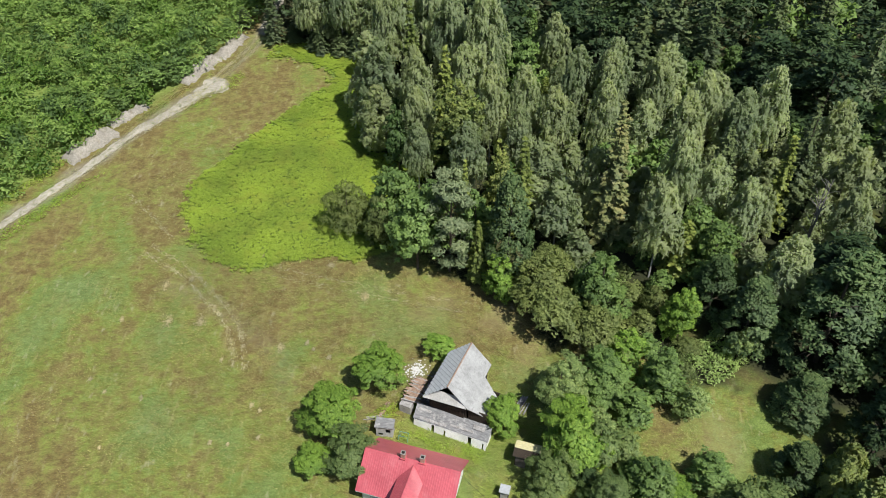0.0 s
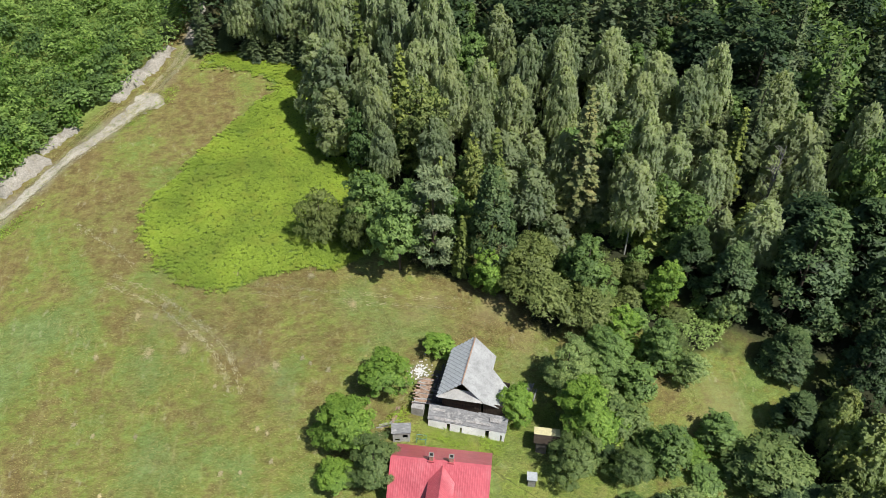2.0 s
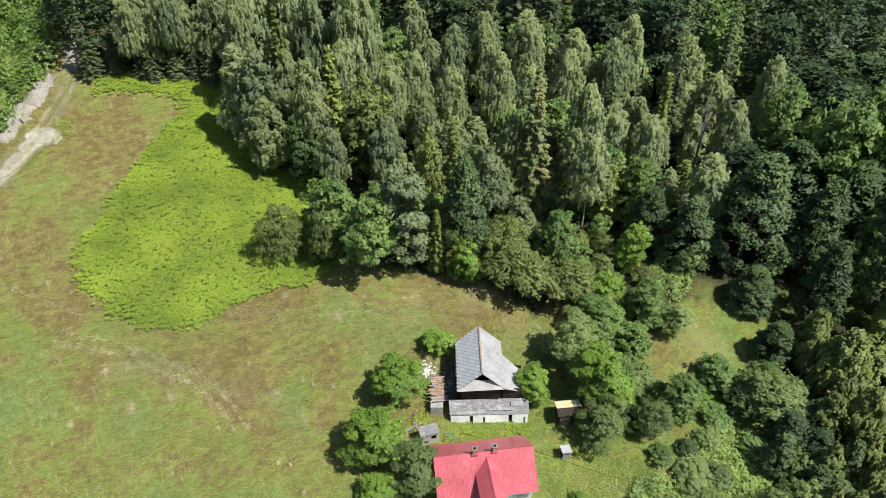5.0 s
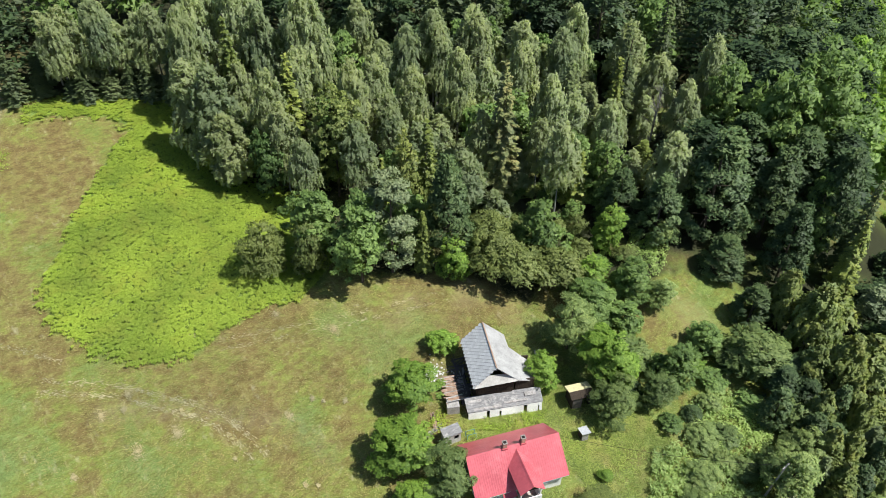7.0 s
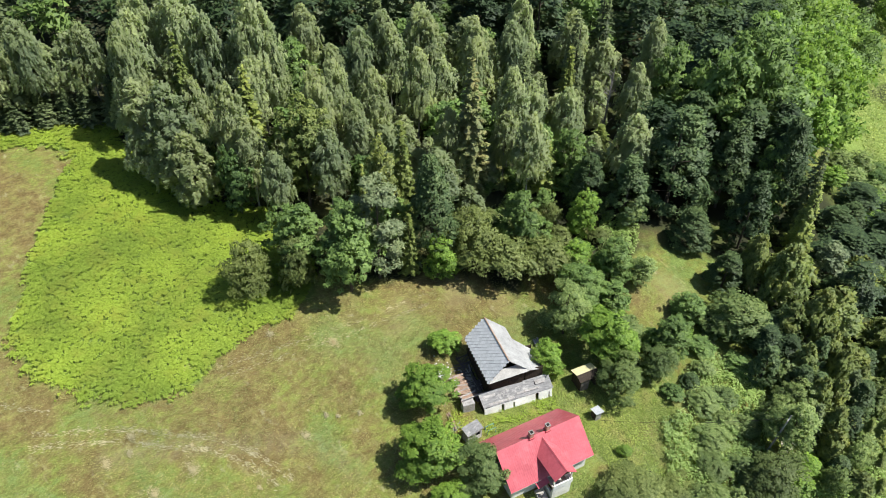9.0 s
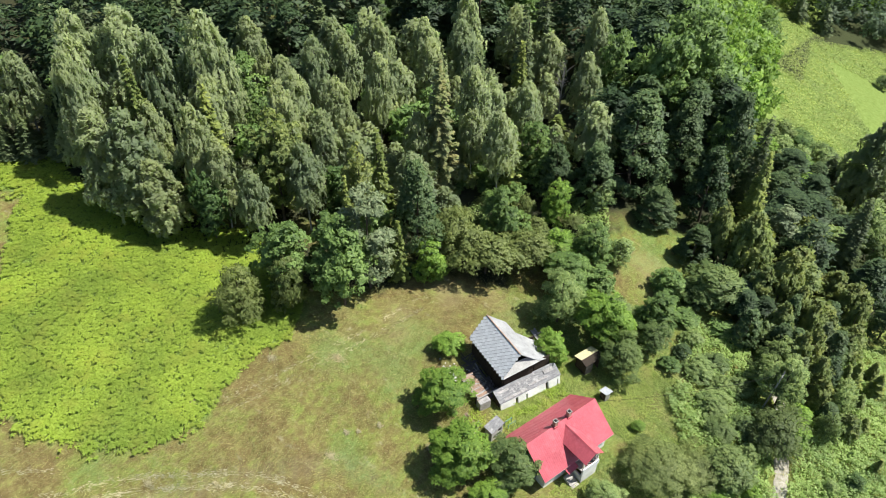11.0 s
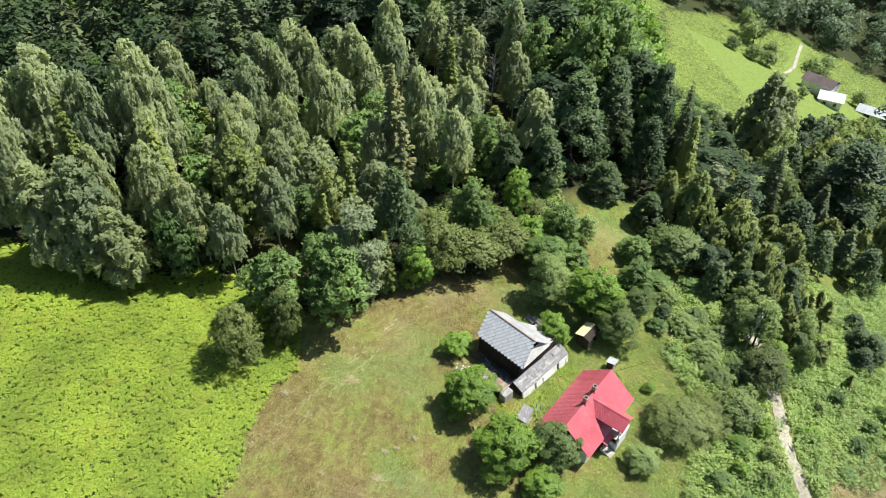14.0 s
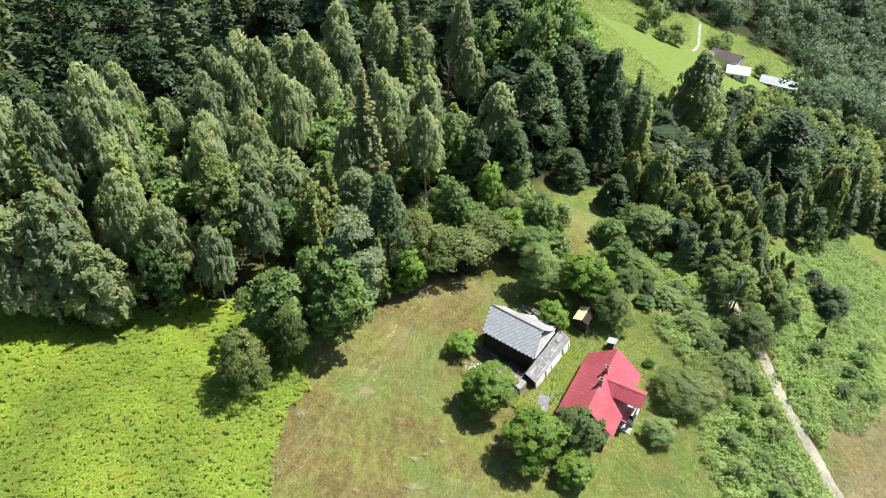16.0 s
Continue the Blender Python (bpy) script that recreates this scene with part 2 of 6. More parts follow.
def turf(x, y):
    """Height of the ground with its small unevenness."""
    x, y = np.asarray(x, float), np.asarray(y, float)
    return land(x, y) + np.array([noise.noise((a * 0.35, b * 0.35, 0)) * 0.10 + noise.noise((a * 0.9, b * 0.9, 4)) * 0.05 for a, b in zip(x.ravel(), y.ravel())]).reshape(x.shape)


Z = turf(X, Y)
nx, ny = X.shape
idx = np.arange(nx * ny).reshape(nx, ny)
faces = np.stack([idx[:-1, :-1], idx[1:, :-1], idx[1:, 1:], idx[:-1, 1:]], -1).reshape(-1, 4)
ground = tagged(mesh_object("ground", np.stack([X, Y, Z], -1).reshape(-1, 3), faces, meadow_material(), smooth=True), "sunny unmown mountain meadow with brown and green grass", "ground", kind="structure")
wob = np.array([noise.noise((x * 0.2, y * 0.2, 9)) for x, y in zip(X.ravel(), Y.ravel())]).reshape(X.shape)
dirt = np.clip(1.6 - line_distance(TRACK, X + wob * 2, Y) / 1.3, 0, 1) * (0.6 - 0.42 * step(127, 131, Y) * (1 - step(142, 145, Y)))
wheel = np.abs(line_distance([(-40, 76), (-33, 72.5), (-27, 68), (-22, 63.5), (-20, 58)], X, Y) - 0.7)
dirt = np.maximum(dirt, np.clip(1 - wheel / 0.9, 0, 1) * 0.16)
dirt = np.maximum(dirt, 0.8 * np.clip(1 - np.hypot(X + 3.7, Y - 61.0) / 1.8, 0, 1))
lush = np.zeros_like(dirt)
lush[inside(FERNS, X, Y) | inside(FERNS_TOP, X, Y)] = 1
lush = np.maximum(lush, 0.85 * step(92, 110, X) * (1 - step(420, 500, X)))
beyond = np.interp(Y, [p[1] for p in TRACK][::-1], [p[0] for p in TRACK][::-1]) - X
lush = np.maximum(lush, 0.8 * np.clip((beyond - 5) / 3, 0, 1))
# ground that gets the shade-dark litter: under the woods, here and across the valley
shaded_litter = (inside(WOOD, X, Y) & ~inside(CLEARING, X, Y)).astype(float) * np.clip(1.0 + wob, 0, 1) * (1 - step(78, 92, X) * (Y < 58))
shaded_litter = np.maximum(shaded_litter, 0.9 * ((X > 150) & (Y < 64) & (X < 480) & ~inside(VALLEY_OPEN, X, Y)))
straw = np.zeros_like(dirt)
for cx, cy, cr in ((-3, 10, 7), (4, 9, 7), (-12, 9, 6), (1, 50, 3), (6, 47, 3), (12, 62, 4), (9, 70, 3.5), (-2, 71, 3.5), (32, 50, 4), (28, 53, 3), (10, 38, 4), (22, 82, 3)):
    straw = np.maximum(straw, (1.0 if cy < 15 else 0.32) * np.clip(1.0 - np.hypot(X - cx, Y - cy) / cr / 1.3 + wob * 1.3, 0, 1))
cover = np.stack([dirt, lush, shaded_litter, straw], -1).reshape(-1, 4).astype(np.float32)
slow = np.array([noise.noise((x * 0.07, y * 0.05, 2)) + 0.6 * noise.noise((x * 0.17, y * 0.14, 6)) for x, y in zip(X.ravel(), Y.ravel())]).reshape(X.shape)
dry = 0.46 - 1.25 * slow + 0.4 * step(84, 112, Y) + 0.4 * np.exp(-((X + 12) ** 2 + (Y - 76) ** 2) / 90) + 0.3 * np.exp(-line_distance([(-42, 78), (-30, 70), (-20, 60)], X, Y) / 5) + 0.45 * np.exp(-((X + 3) ** 2 + (Y - 70.5) ** 2) / 110) - 0.7 * step(64, 46, Y) * step(-30, -12, X)
moist = np.clip(0.02 + 0.45 * slow - 0.4 * step(80, 100, Y) - dry * 0.2, 0, 0.42) * (1 - step(5, 20, X))
layer = ground.data.color_attributes.new("dryness", "FLOAT_COLOR", "POINT")
layer.data.foreach_set("color", np.stack([np.clip(dry, 0, 1), moist, moist * 0, moist * 0 + 1], -1).astype(np.float32).ravel())
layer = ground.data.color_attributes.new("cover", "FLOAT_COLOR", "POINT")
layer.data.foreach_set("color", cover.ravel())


def ribbon(name, line, width, mat, lift, seed, label, category, rough=0.14):
    """A draped strip with an uneven edge along a line on the ground."""
    rng = np.random.default_rng(seed)
    pts = []
    for (x0, y0), (x1, y1) in zip(line, line[1:]):
        n = max(2, int(math.hypot(x1 - x0, y1 - y0) / 0.5))
        pts += [(x0 + (x1 - x0) * i / n, y0 + (y1 - y0) * i / n) for i in range(n)]
    pts = np.array(pts)
    for _ in range(14):
        pts[1:-1] = (pts[:-2] + 2 * pts[1:-1] + pts[2:]) / 4
    if isinstance(width, list):
        run = np.concatenate([[0], np.cumsum(np.hypot(*np.diff(pts, axis=0).T))])
        knots = np.concatenate([[0], np.cumsum(np.hypot(*np.diff(np.array(line, float), axis=0).T))])[:len(width)]
        width = np.interp(run, knots, width) * np.clip(0.3 + run / 2.2, 0, 1)
    t = np.gradient(pts, axis=0)
    t /= np.linalg.norm(t, axis=1)[:, None]
    side = np.stack([-t[:, 1], t[:, 0]], -1)
    rows = 7
    verts = []
    k = np.arange(len(pts))
    wl, wr = (width * (0.5 + rough * np.array([1.3 * noise.noise((i * 0.11, e, seed)) + 1.0 * noise.noise((i * 0.37, e, seed)) for i in k]) + 0.05 * rng.standard_normal(len(pts))) for e in (0.3, 7.7))
    for k in range(rows):
        f = k / (rows - 1) * 2 - 1
        p = pts + side * (np.where(f > 0, wl, wr) * f)[:, None]
        z = land(p[:, 0], p[:, 1]) + 0.17 + lift - 0.12 * abs(f) ** 3 - 0.05 * (abs(abs(f) - 0.45) < 0.15)
        verts.append(np.column_stack([p, z]))
    verts = np.stack(verts, 1)
    i = np.arange(len(pts) * rows).reshape(len(pts), rows)
    f = np.stack([i[:-1, :-1], i[1:, :-1], i[1:, 1:], i[:-1, 1:]], -1).reshape(-1, 4)
    return tagged(mesh_object(name, verts.reshape(-1, 3), f, mat, smooth=True), label, category, kind="structure")


GRAVEL = surface("pale_gravel", (0.33, 0.29, 0.22), (0.54, 0.49, 0.40), 1.2, 0.95, 0.1, stain=(0.16, 0.18, 0.08))
SPOIL = surface("pale_spoil", (0.23, 0.205, 0.165), (0.43, 0.39, 0.33), 1.0, 0.95, 0.1, relief=0.8, stain=(0.22, 0.19, 0.14))
ROAD = [(-42.4, 127.6), (-44.6, 125.6), (-47.2, 122.8), (-51.1, 117.8)] + TRACK[6:]
ribbon("dirt_road", ROAD, [5.2, 4.8, 3.2, 2.2, 1.9, 1.7], GRAVEL, 0.0, 3, "pale rutted dirt track along the edge of the meadow, widest where the grass begins", "dirt road", 0.2)
ribbon("forest_path", TRACK[:3], 1.9, SPOIL, 0.0, 6, "bare brownish path going into the dark trees", "path", 0.2)
ribbon("gravel_lane", LANE, 1.6, GRAVEL, 0.0, 4, "pale gravel lane running down between tall weeds", "lane", 0.05)

# ---- plants ----
def leaf_mesh(name, P, N, L, W, rng, mat, soft_normals=None, hang=0.0):
    """Many small pointed leaf sprays at P, facing N; hanging ones point down."""
    N = N / np.maximum(np.linalg.norm(N, axis=1), 1e-6)[:, None]
    T = np.cross(N, rng.standard_normal(N.shape))
    if hang:
        T = T * (1 - hang) + hang * np.array([0, 0, -1.6])
        T -= N * np.sum(T * N, axis=1)[:, None]
    T /= np.maximum(np.linalg.norm(T, axis=1), 1e-6)[:, None]
    B = np.cross(N, T)
    k = rng.uniform(0.6, 1.4, (len(P), 1))
    T, B = T * k * L / 2, B * k * W / 2
    verts = np.stack([P - T + B, P - T - B, P + T], 1).reshape(-1, 3)
    me = bpy.data.meshes.new(name)
    n = len(P)
    me.vertices.add(3 * n)
    me.vertices.foreach_set("co", verts.astype(np.float32).ravel())
    me.loops.add(3 * n)
    me.loops.foreach_set("vertex_index", np.arange(3 * n, dtype=np.int32))
    me.polygons.add(n)
    me.polygons.foreach_set("loop_start", np.arange(0, 3 * n, 3, dtype=np.int32))
    me.update(calc_edges=True)
    me.materials.append(mat)
    if soft_normals is not None:
        S = soft_normals / np.maximum(np.linalg.norm(soft_normals, axis=1), 1e-6)[:, None]
        me.polygons.foreach_set("use_smooth", np.ones(n, bool))
        me.normals_split_custom_set_from_vertices(np.repeat(S, 3, 0).tolist())
    return me


def rounding(P, N, h, out_share=0.6):
    """Facings for soft light on a crown: out from its axis, up towards the top, blended with each leaf's own."""
    out = np.column_stack([P[:, 0], P[:, 1], (P[:, 2] - 0.45 * h) * 0.6])
    out /= np.maximum(np.linalg.norm(out, axis=1), 1e-3)[:, None]
    own = N / np.maximum(np.linalg.norm(N, axis=1), 1e-6)[:, None]
    return out * out_share + own * 0.5 + np.array([0, 0, 0.65 * out_share])


def puffs(centres, radii, count, rng, squash=0.8, out=0.6, up=0.35, wild=0.7, middle=(0, 0)):
    """Leaf places and facings on the outsides of round clumps."""
    pick = rng.choice(len(centres), count, p=radii ** 2 / np.sum(radii ** 2))
    d = rng.standard_normal((count, 3))
    d /= np.linalg.norm(d, axis=1)[:, None]
    d[:, 2] = np.where(d[:, 2] < -0.3, -d[:, 2], d[:, 2])
    P = centres[pick] + d * (radii[pick] * rng.uniform(0.55, 1.0, count) * np.where(rng.random(count) < 0.12, 1.3, 1.0))[:, None] * np.array([1, 1, squash])
    N = d * out * 1.5 + np.array([0, 0, up]) + rng.standard_normal((count, 3)) * wild * 0.85
    return P, N


def tube(path, radii, sides=6):
    """A tapering round limb through the points of the path: verts, faces."""
    path = np.asarray(path, float)
    t = np.gradient(path, axis=0)
    verts, faces = [], []
    for i, (p, d, r) in enumerate(zip(path, t, radii)):
        d = d / np.linalg.norm(d)
        a = np.cross(d, (0.3, 1, 0.1))
        a /= np.linalg.norm(a)
        b = np.cross(d, a)
        for k in range(sides):
            w = 2 * math.pi * k / sides
            verts.append(tuple(p + r * (math.cos(w) * a + math.sin(w) * b)))
        if i:
            o = (i - 1) * sides
            faces += [(o + k, o + (k + 1) % sides, o + sides + (k + 1) % sides, o + sides + k) for k in range(sides)]
    return verts, faces


def limbs(name, h, r, tips, rng, mat, reach=0.85):
    """Trunk with limbs towards some of the crown's clumps."""
    lean = rng.uniform(-0.03, 0.03, 2)
    zs = np.linspace(-0.6, h * reach, 6)
    axis = np.column_stack([lean[0] * zs, lean[1] * zs, zs])
    V, F = tube(axis, np.linspace(r, r * 0.25, 6), 7)
    for tip in tips:
        z0 = max(0.15 * h, tip[2] - rng.uniform(0.25, 0.6) * np.hypot(tip[0], tip[1]) - 0.6)
        z0 = min(z0, h * reach * 0.95)
        base = np.array([lean[0] * z0, lean[1] * z0, z0])
        mid = (base + tip) / 2 + np.array([0, 0, 0.15])
        v, f = tube([base, mid, tip], [r * 0.35, r * 0.2, r * 0.08], 4)
        F += [tuple(i + len(V) for i in q) for q in f]
        V += v
    me = bpy.data.meshes.new(name)
    me.from_pydata(V, [], F)
    me.materials.append(mat)
    return me


def crown_birch(h, r, rng, n, bare=0.12):
    """A bullet-shaped crown: arching branches, each with a dozen strings of fine hanging twigs."""
    k, strings = 66, 12
    z = (bare + (0.97 - bare) * (np.arange(k) + rng.uniform(0, 1, k)) / k) * h
    prof = r * np.clip(1 - np.clip((z / h - bare - 0.12) / (0.89 - bare), 0, 1) ** 1.9, 0.06, 1) ** 0.8 * (0.62 + 0.38 * np.clip((z / h - bare) / 0.16, 0, 1))
    a = np.arange(k) * 2.4 + rng.uniform(-0.5, 0.5, k)
    reach = prof * rng.uniform(0.62, 1.14, k)
    C = np.column_stack([np.cos(a) * reach, np.sin(a) * reach, z])
    w = reach ** 1.4 + 0.10 * r
    pick = rng.choice(k, n, p=w / w.sum())
    one = rng.integers(0, strings, n)
    s = (rng.uniform(0.12, 1.0, (k, strings)) ** 0.6)[pick, one] + rng.uniform(-0.03, 0.03, n)
    side = (rng.standard_normal((k, strings)) * 0.24)[pick, one] * (0.35 + 0.65 * s) * np.maximum(reach[pick], 0.8) + rng.standard_normal(n) * 0.07
    fall = rng.uniform(0, 1, n) ** 1.2 * (rng.uniform(0.35, 1.0, (k, strings)))[pick, one] * (0.5 + 0.55 * reach[pick])
    ca, sa = np.cos(a[pick]), np.sin(a[pick])
    out = reach[pick] * s + 0.12 * fall
    P = np.column_stack([ca * out - sa * side, sa * out + ca * side, z[pick] + reach[pick] * (0.75 * s - 0.8 * s * s) - fall + 0.15 + rng.standard_normal(n) * 0.06])
    P[:, 2] = np.clip(P[:, 2], 0.02 * h, h)
    N = np.column_stack([ca * 0.6, sa * 0.6, np.full(n, 0.45)]) + rng.standard_normal((n, 3)) * 0.5
    return P, N, C[:24]


def crown_wood_birch(h, r, rng, n):
    """A birch grown up among others: its crown begins well above the ground."""
    return crown_birch(h, r, rng, n, 0.33)


def crown_spruce(h, r, rng, n, full=0.85):
    levels = max(12, int(h / 0.75))
    tips, P, N = [], [], []
    for i in range(levels):
        z = h * (0.08 + 0.9 * (i + 0.3) / levels)
        rad = r * (1 - z / h) ** full * rng.uniform(0.85, 1.1) + 0.12
        k = max(4, int(9 * (1 - 0.5 * z / h)))
        for a in rng.uniform(0, 0.7) + np.arange(k) * 2 * np.pi / k + rng.uniform(-0.25, 0.25, k):
            tips.append((a, rad * rng.uniform(0.75, 1.12), z))
    tips = np.array(tips)
    w = tips[:, 1] ** 1.5 + 0.15
    pick = rng.choice(len(tips), n, p=w / w.sum())
    f = rng.uniform(0.1, 1, n) ** 0.6
    a, rad, z = tips[pick].T
    wide = rng.uniform(-1, 1, n) * 0.32 * (1.15 - f) * np.maximum(rad, 0.5)
    x, y = np.cos(a) * rad * f - np.sin(a) * wide, np.sin(a) * rad * f + np.cos(a) * wide
    P = np.column_stack([x, y, z + 0.1 - 0.32 * rad * f ** 1.6 + 0.12 * rad * f ** 4 - np.abs(wide) * 0.25 + rng.uniform(-0.1, 0.1, n)])
    N = np.column_stack([np.cos(a) * 0.45, np.sin(a) * 0.45, np.full(n, 1.0)]) + rng.standard_normal((n, 3)) * 0.35
    return P, N, np.zeros((0, 3))


def crown_round(h, r, rng, n, low=0.04, lobes=7, wild=0.7):
    """A broad crown: several unequal lobes, each covered with small leafy clumps, open below and uneven in outline."""
    mid, half = h * (1 + low) / 2, h * (1 - low) / 2
    a = np.arange(lobes) * 2.4 + rng.uniform(0, 6)
    up = np.concatenate([[0.42], rng.uniform(-0.62, 0.3, lobes - 1)])
    off = np.concatenate([[0.08], rng.uniform(0.38, 0.62, lobes - 1)]) * (1 - 0.3 * np.maximum(up, 0))
    big = rng.uniform(0.40, 0.62, lobes)
    C, R, tips = [], [], []
    for t, u, o, g in zip(a, up, off, big):
        knobs = int(44 * g)
        i = np.arange(knobs) + 0.5
        dz, turn = 1 - 1.8 * i / knobs, 2.39996 * i + rng.uniform(0, 6)
        d = np.column_stack([np.sqrt(1 - dz * dz) * np.cos(turn), np.sqrt(1 - dz * dz) * np.sin(turn), dz]) + rng.standard_normal((knobs, 3)) * 0.16
        q = rng.uniform(0.7, 1.12, knobs)[:, None]
        core = np.array([math.cos(t) * o * r, math.sin(t) * o * r, mid + u * half])
        C.append(core + d * q * np.array([g * r * 0.86, g * r * 0.86, g * half * 0.92]))
        R.append(rng.uniform(0.6, 1.4, knobs) * 0.17 * r)
        tips.append(core)
    C, R = np.concatenate(C), np.concatenate(R)
    C[:, 2] = np.clip(C[:, 2], low * h + 0.3 * R, h - 0.6 * R)
    P, N = puffs(C, R, n, rng, wild=wild)
    return P, N, np.array(tips)


def crown_cone(h, r, rng, n):
    """A dense conical crown of distinct knobs."""
    k = 170
    z = rng.uniform(0.06, 0.97, k)
    a = rng.uniform(0, 2 * np.pi, k)
    prof = r * np.clip(1.12 - z ** 1.6, 0.12, 1)
    C = np.column_stack([np.cos(a) * prof * rng.uniform(0.7, 1, k), np.sin(a) * prof * rng.uniform(0.7, 1, k), z * h])
    P, N = puffs(C, rng.uniform(0.13, 0.24, k) * r, n, rng, 1.1)
    return P, N, C[:10]


def crown_tier(h, r, rng, n):
    """A tall crown of flat leafy sprays in tiers with deep gaps between."""
    k = 64
    z = rng.uniform(0.15, 0.98, k)
    a = rng.uniform(0, 2 * np.pi, k)
    prof = r * np.clip(1.05 - np.clip((z - 0.35) / 0.65, 0, 1) ** 2, 0.12, 1)
    q = rng.uniform(0.35, 1.05, k)
    C = np.column_stack([np.cos(a) * prof * q, np.sin(a) * prof * q, z * h])
    size = rng.uniform(0.22, 0.42, k) * r
    pick = rng.choice(k, n, p=size ** 2 / np.sum(size ** 2))
    d = rng.standard_normal((n, 3)) * 0.48
    P = C[pick] + d * size[pick][:, None] * np.array([1.1, 1.1, 0.22])
    out = d[:, 0] * np.cos(a[pick]) + d[:, 1] * np.sin(a[pick])
    P[:, 2] -= np.maximum(out, 0) * size[pick] * 0.45
    N = rng.standard_normal((n, 3)) * 0.38 + np.array([0, 0, 1.0])
    N[:, :2] += np.column_stack([np.cos(a[pick]), np.sin(a[pick])]) * 0.3
    return P, N, C[:16]


def crown_pine(h, r, rng, n):
    k = 60
    z = rng.uniform(0.15, 0.97, k)
    a = rng.uniform(0, 2 * np.pi, k)
    prof = r * np.clip(np.sin(np.pi * np.clip(z, 0.05, 0.96)) ** 0.5, 0.2, 1) * (1.1 - 0.35 * z)
    C = np.column_stack([np.cos(a) * prof * rng.uniform(0.45, 1, k), np.sin(a) * prof * rng.uniform(0.45, 1, k), z * h])
    P, N = puffs(C, rng.uniform(0.2, 0.34, k) * r, n, rng, 0.55, 0.5, 0.5)
    return P, N, C[:20]


# kind: crown, height, radius, leaves near/far, leaf length and width, leaf, bark, trunk radius, name, label, category
KINDS = {
    "birch": (crown_birch, 16, 2.5, 6600, 0.62, 0.19, "birch", BIRCH_BARK, 0.16, "birch_tree", "tall slender birch with drooping grey-green foliage", "birch tree"),
    "wood_birch": (crown_wood_birch, 16, 2.8, 5600, 0.56, 0.18, "birch", BIRCH_BARK, 0.13, "birch_tree", "slender birch with a rounded grey-green crown on a bare pale stem", "birch tree"),
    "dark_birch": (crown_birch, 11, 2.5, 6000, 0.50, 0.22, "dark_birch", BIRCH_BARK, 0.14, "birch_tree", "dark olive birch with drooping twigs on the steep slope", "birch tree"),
    "spruce": (crown_spruce, 20, 3.4, 4600, 0.62, 0.24, "spruce", BARK, 0.24, "spruce_tree", "tall dark green spruce with layered drooping branches", "spruce tree"),
    "yellow_spruce": (crown_spruce, 16, 2.4, 4200, 0.55, 0.22, "yellow_spruce", BARK, 0.2, "spruce_tree", "slender yellowish-green spruce among birches", "spruce tree"),
    "cone_spruce": (crown_spruce, 20, 2.9, 4800, 0.58, 0.24, "cone_spruce", BARK, 0.22, "spruce_tree", "tall spruce with brown cones in its top", "spruce tree"),
    "pine": (crown_pine, 15, 3.3, 4600, 0.5, 0.22, "pine", BARK, 0.22, "pine_tree", "grey-green pine with tufted open branches", "pine tree"),
    "broad": (crown_round, 11, 3.6, 4600, 0.46, 0.30, "broad", BARK, 0.2, "broadleaf_tree", "leafy mid-green broadleaf tree with a rounded crown", "broadleaf tree"),
    "bright": (crown_round, 9, 3.4, 4600, 0.44, 0.28, "bright", BARK, 0.18, "broadleaf_tree", "fresh bright green broadleaf tree in full leaf", "broadleaf tree"),
    "dense": (crown_cone, 17, 4.2, 6200, 0.46, 0.30, "dense", BARK, 0.26, "broadleaf_tree", "tall dense dark green broadleaf tree with knobbly foliage", "broadleaf tree"),
    "tier": (crown_tier, 18, 4.4, 5200, 0.55, 0.34, "tier", BARK, 0.28, "beech_tree", "tall dark green beech with leaves in flat tiers", "beech tree"),
    "sapling": (crown_tier, 6, 2.6, 2600, 0.52, 0.28, "sapling", BARK, 0.08, "sapling", "young bright green beech sapling", "sapling"),
    "olive": (crown_round, 7, 3.6, 5200, 0.34, 0.18, "olive", BARK, 0.14, "orchard_tree", "low spreading olive-green orchard tree", "fruit tree"),
    "grey": (crown_round, 8, 3.2, 4200, 0.40, 0.20, "grey", BARK, 0.16, "willow_tree", "loose grey-green willow-like tree", "willow tree"),
    "flower": (crown_round, 18, 3.8, 5600, 0.46, 0.28, "flower", BARK, 0.24, "lime_tree", "tall tree with yellowish tufts over dark green leaves", "lime tree"),
}
BUILT = {}
DETAIL = {"close": (3.4, 0.66), "near": (1.6, 0.93), "mid": (0.62, 1.36), "far": (0.24, 2.0)}


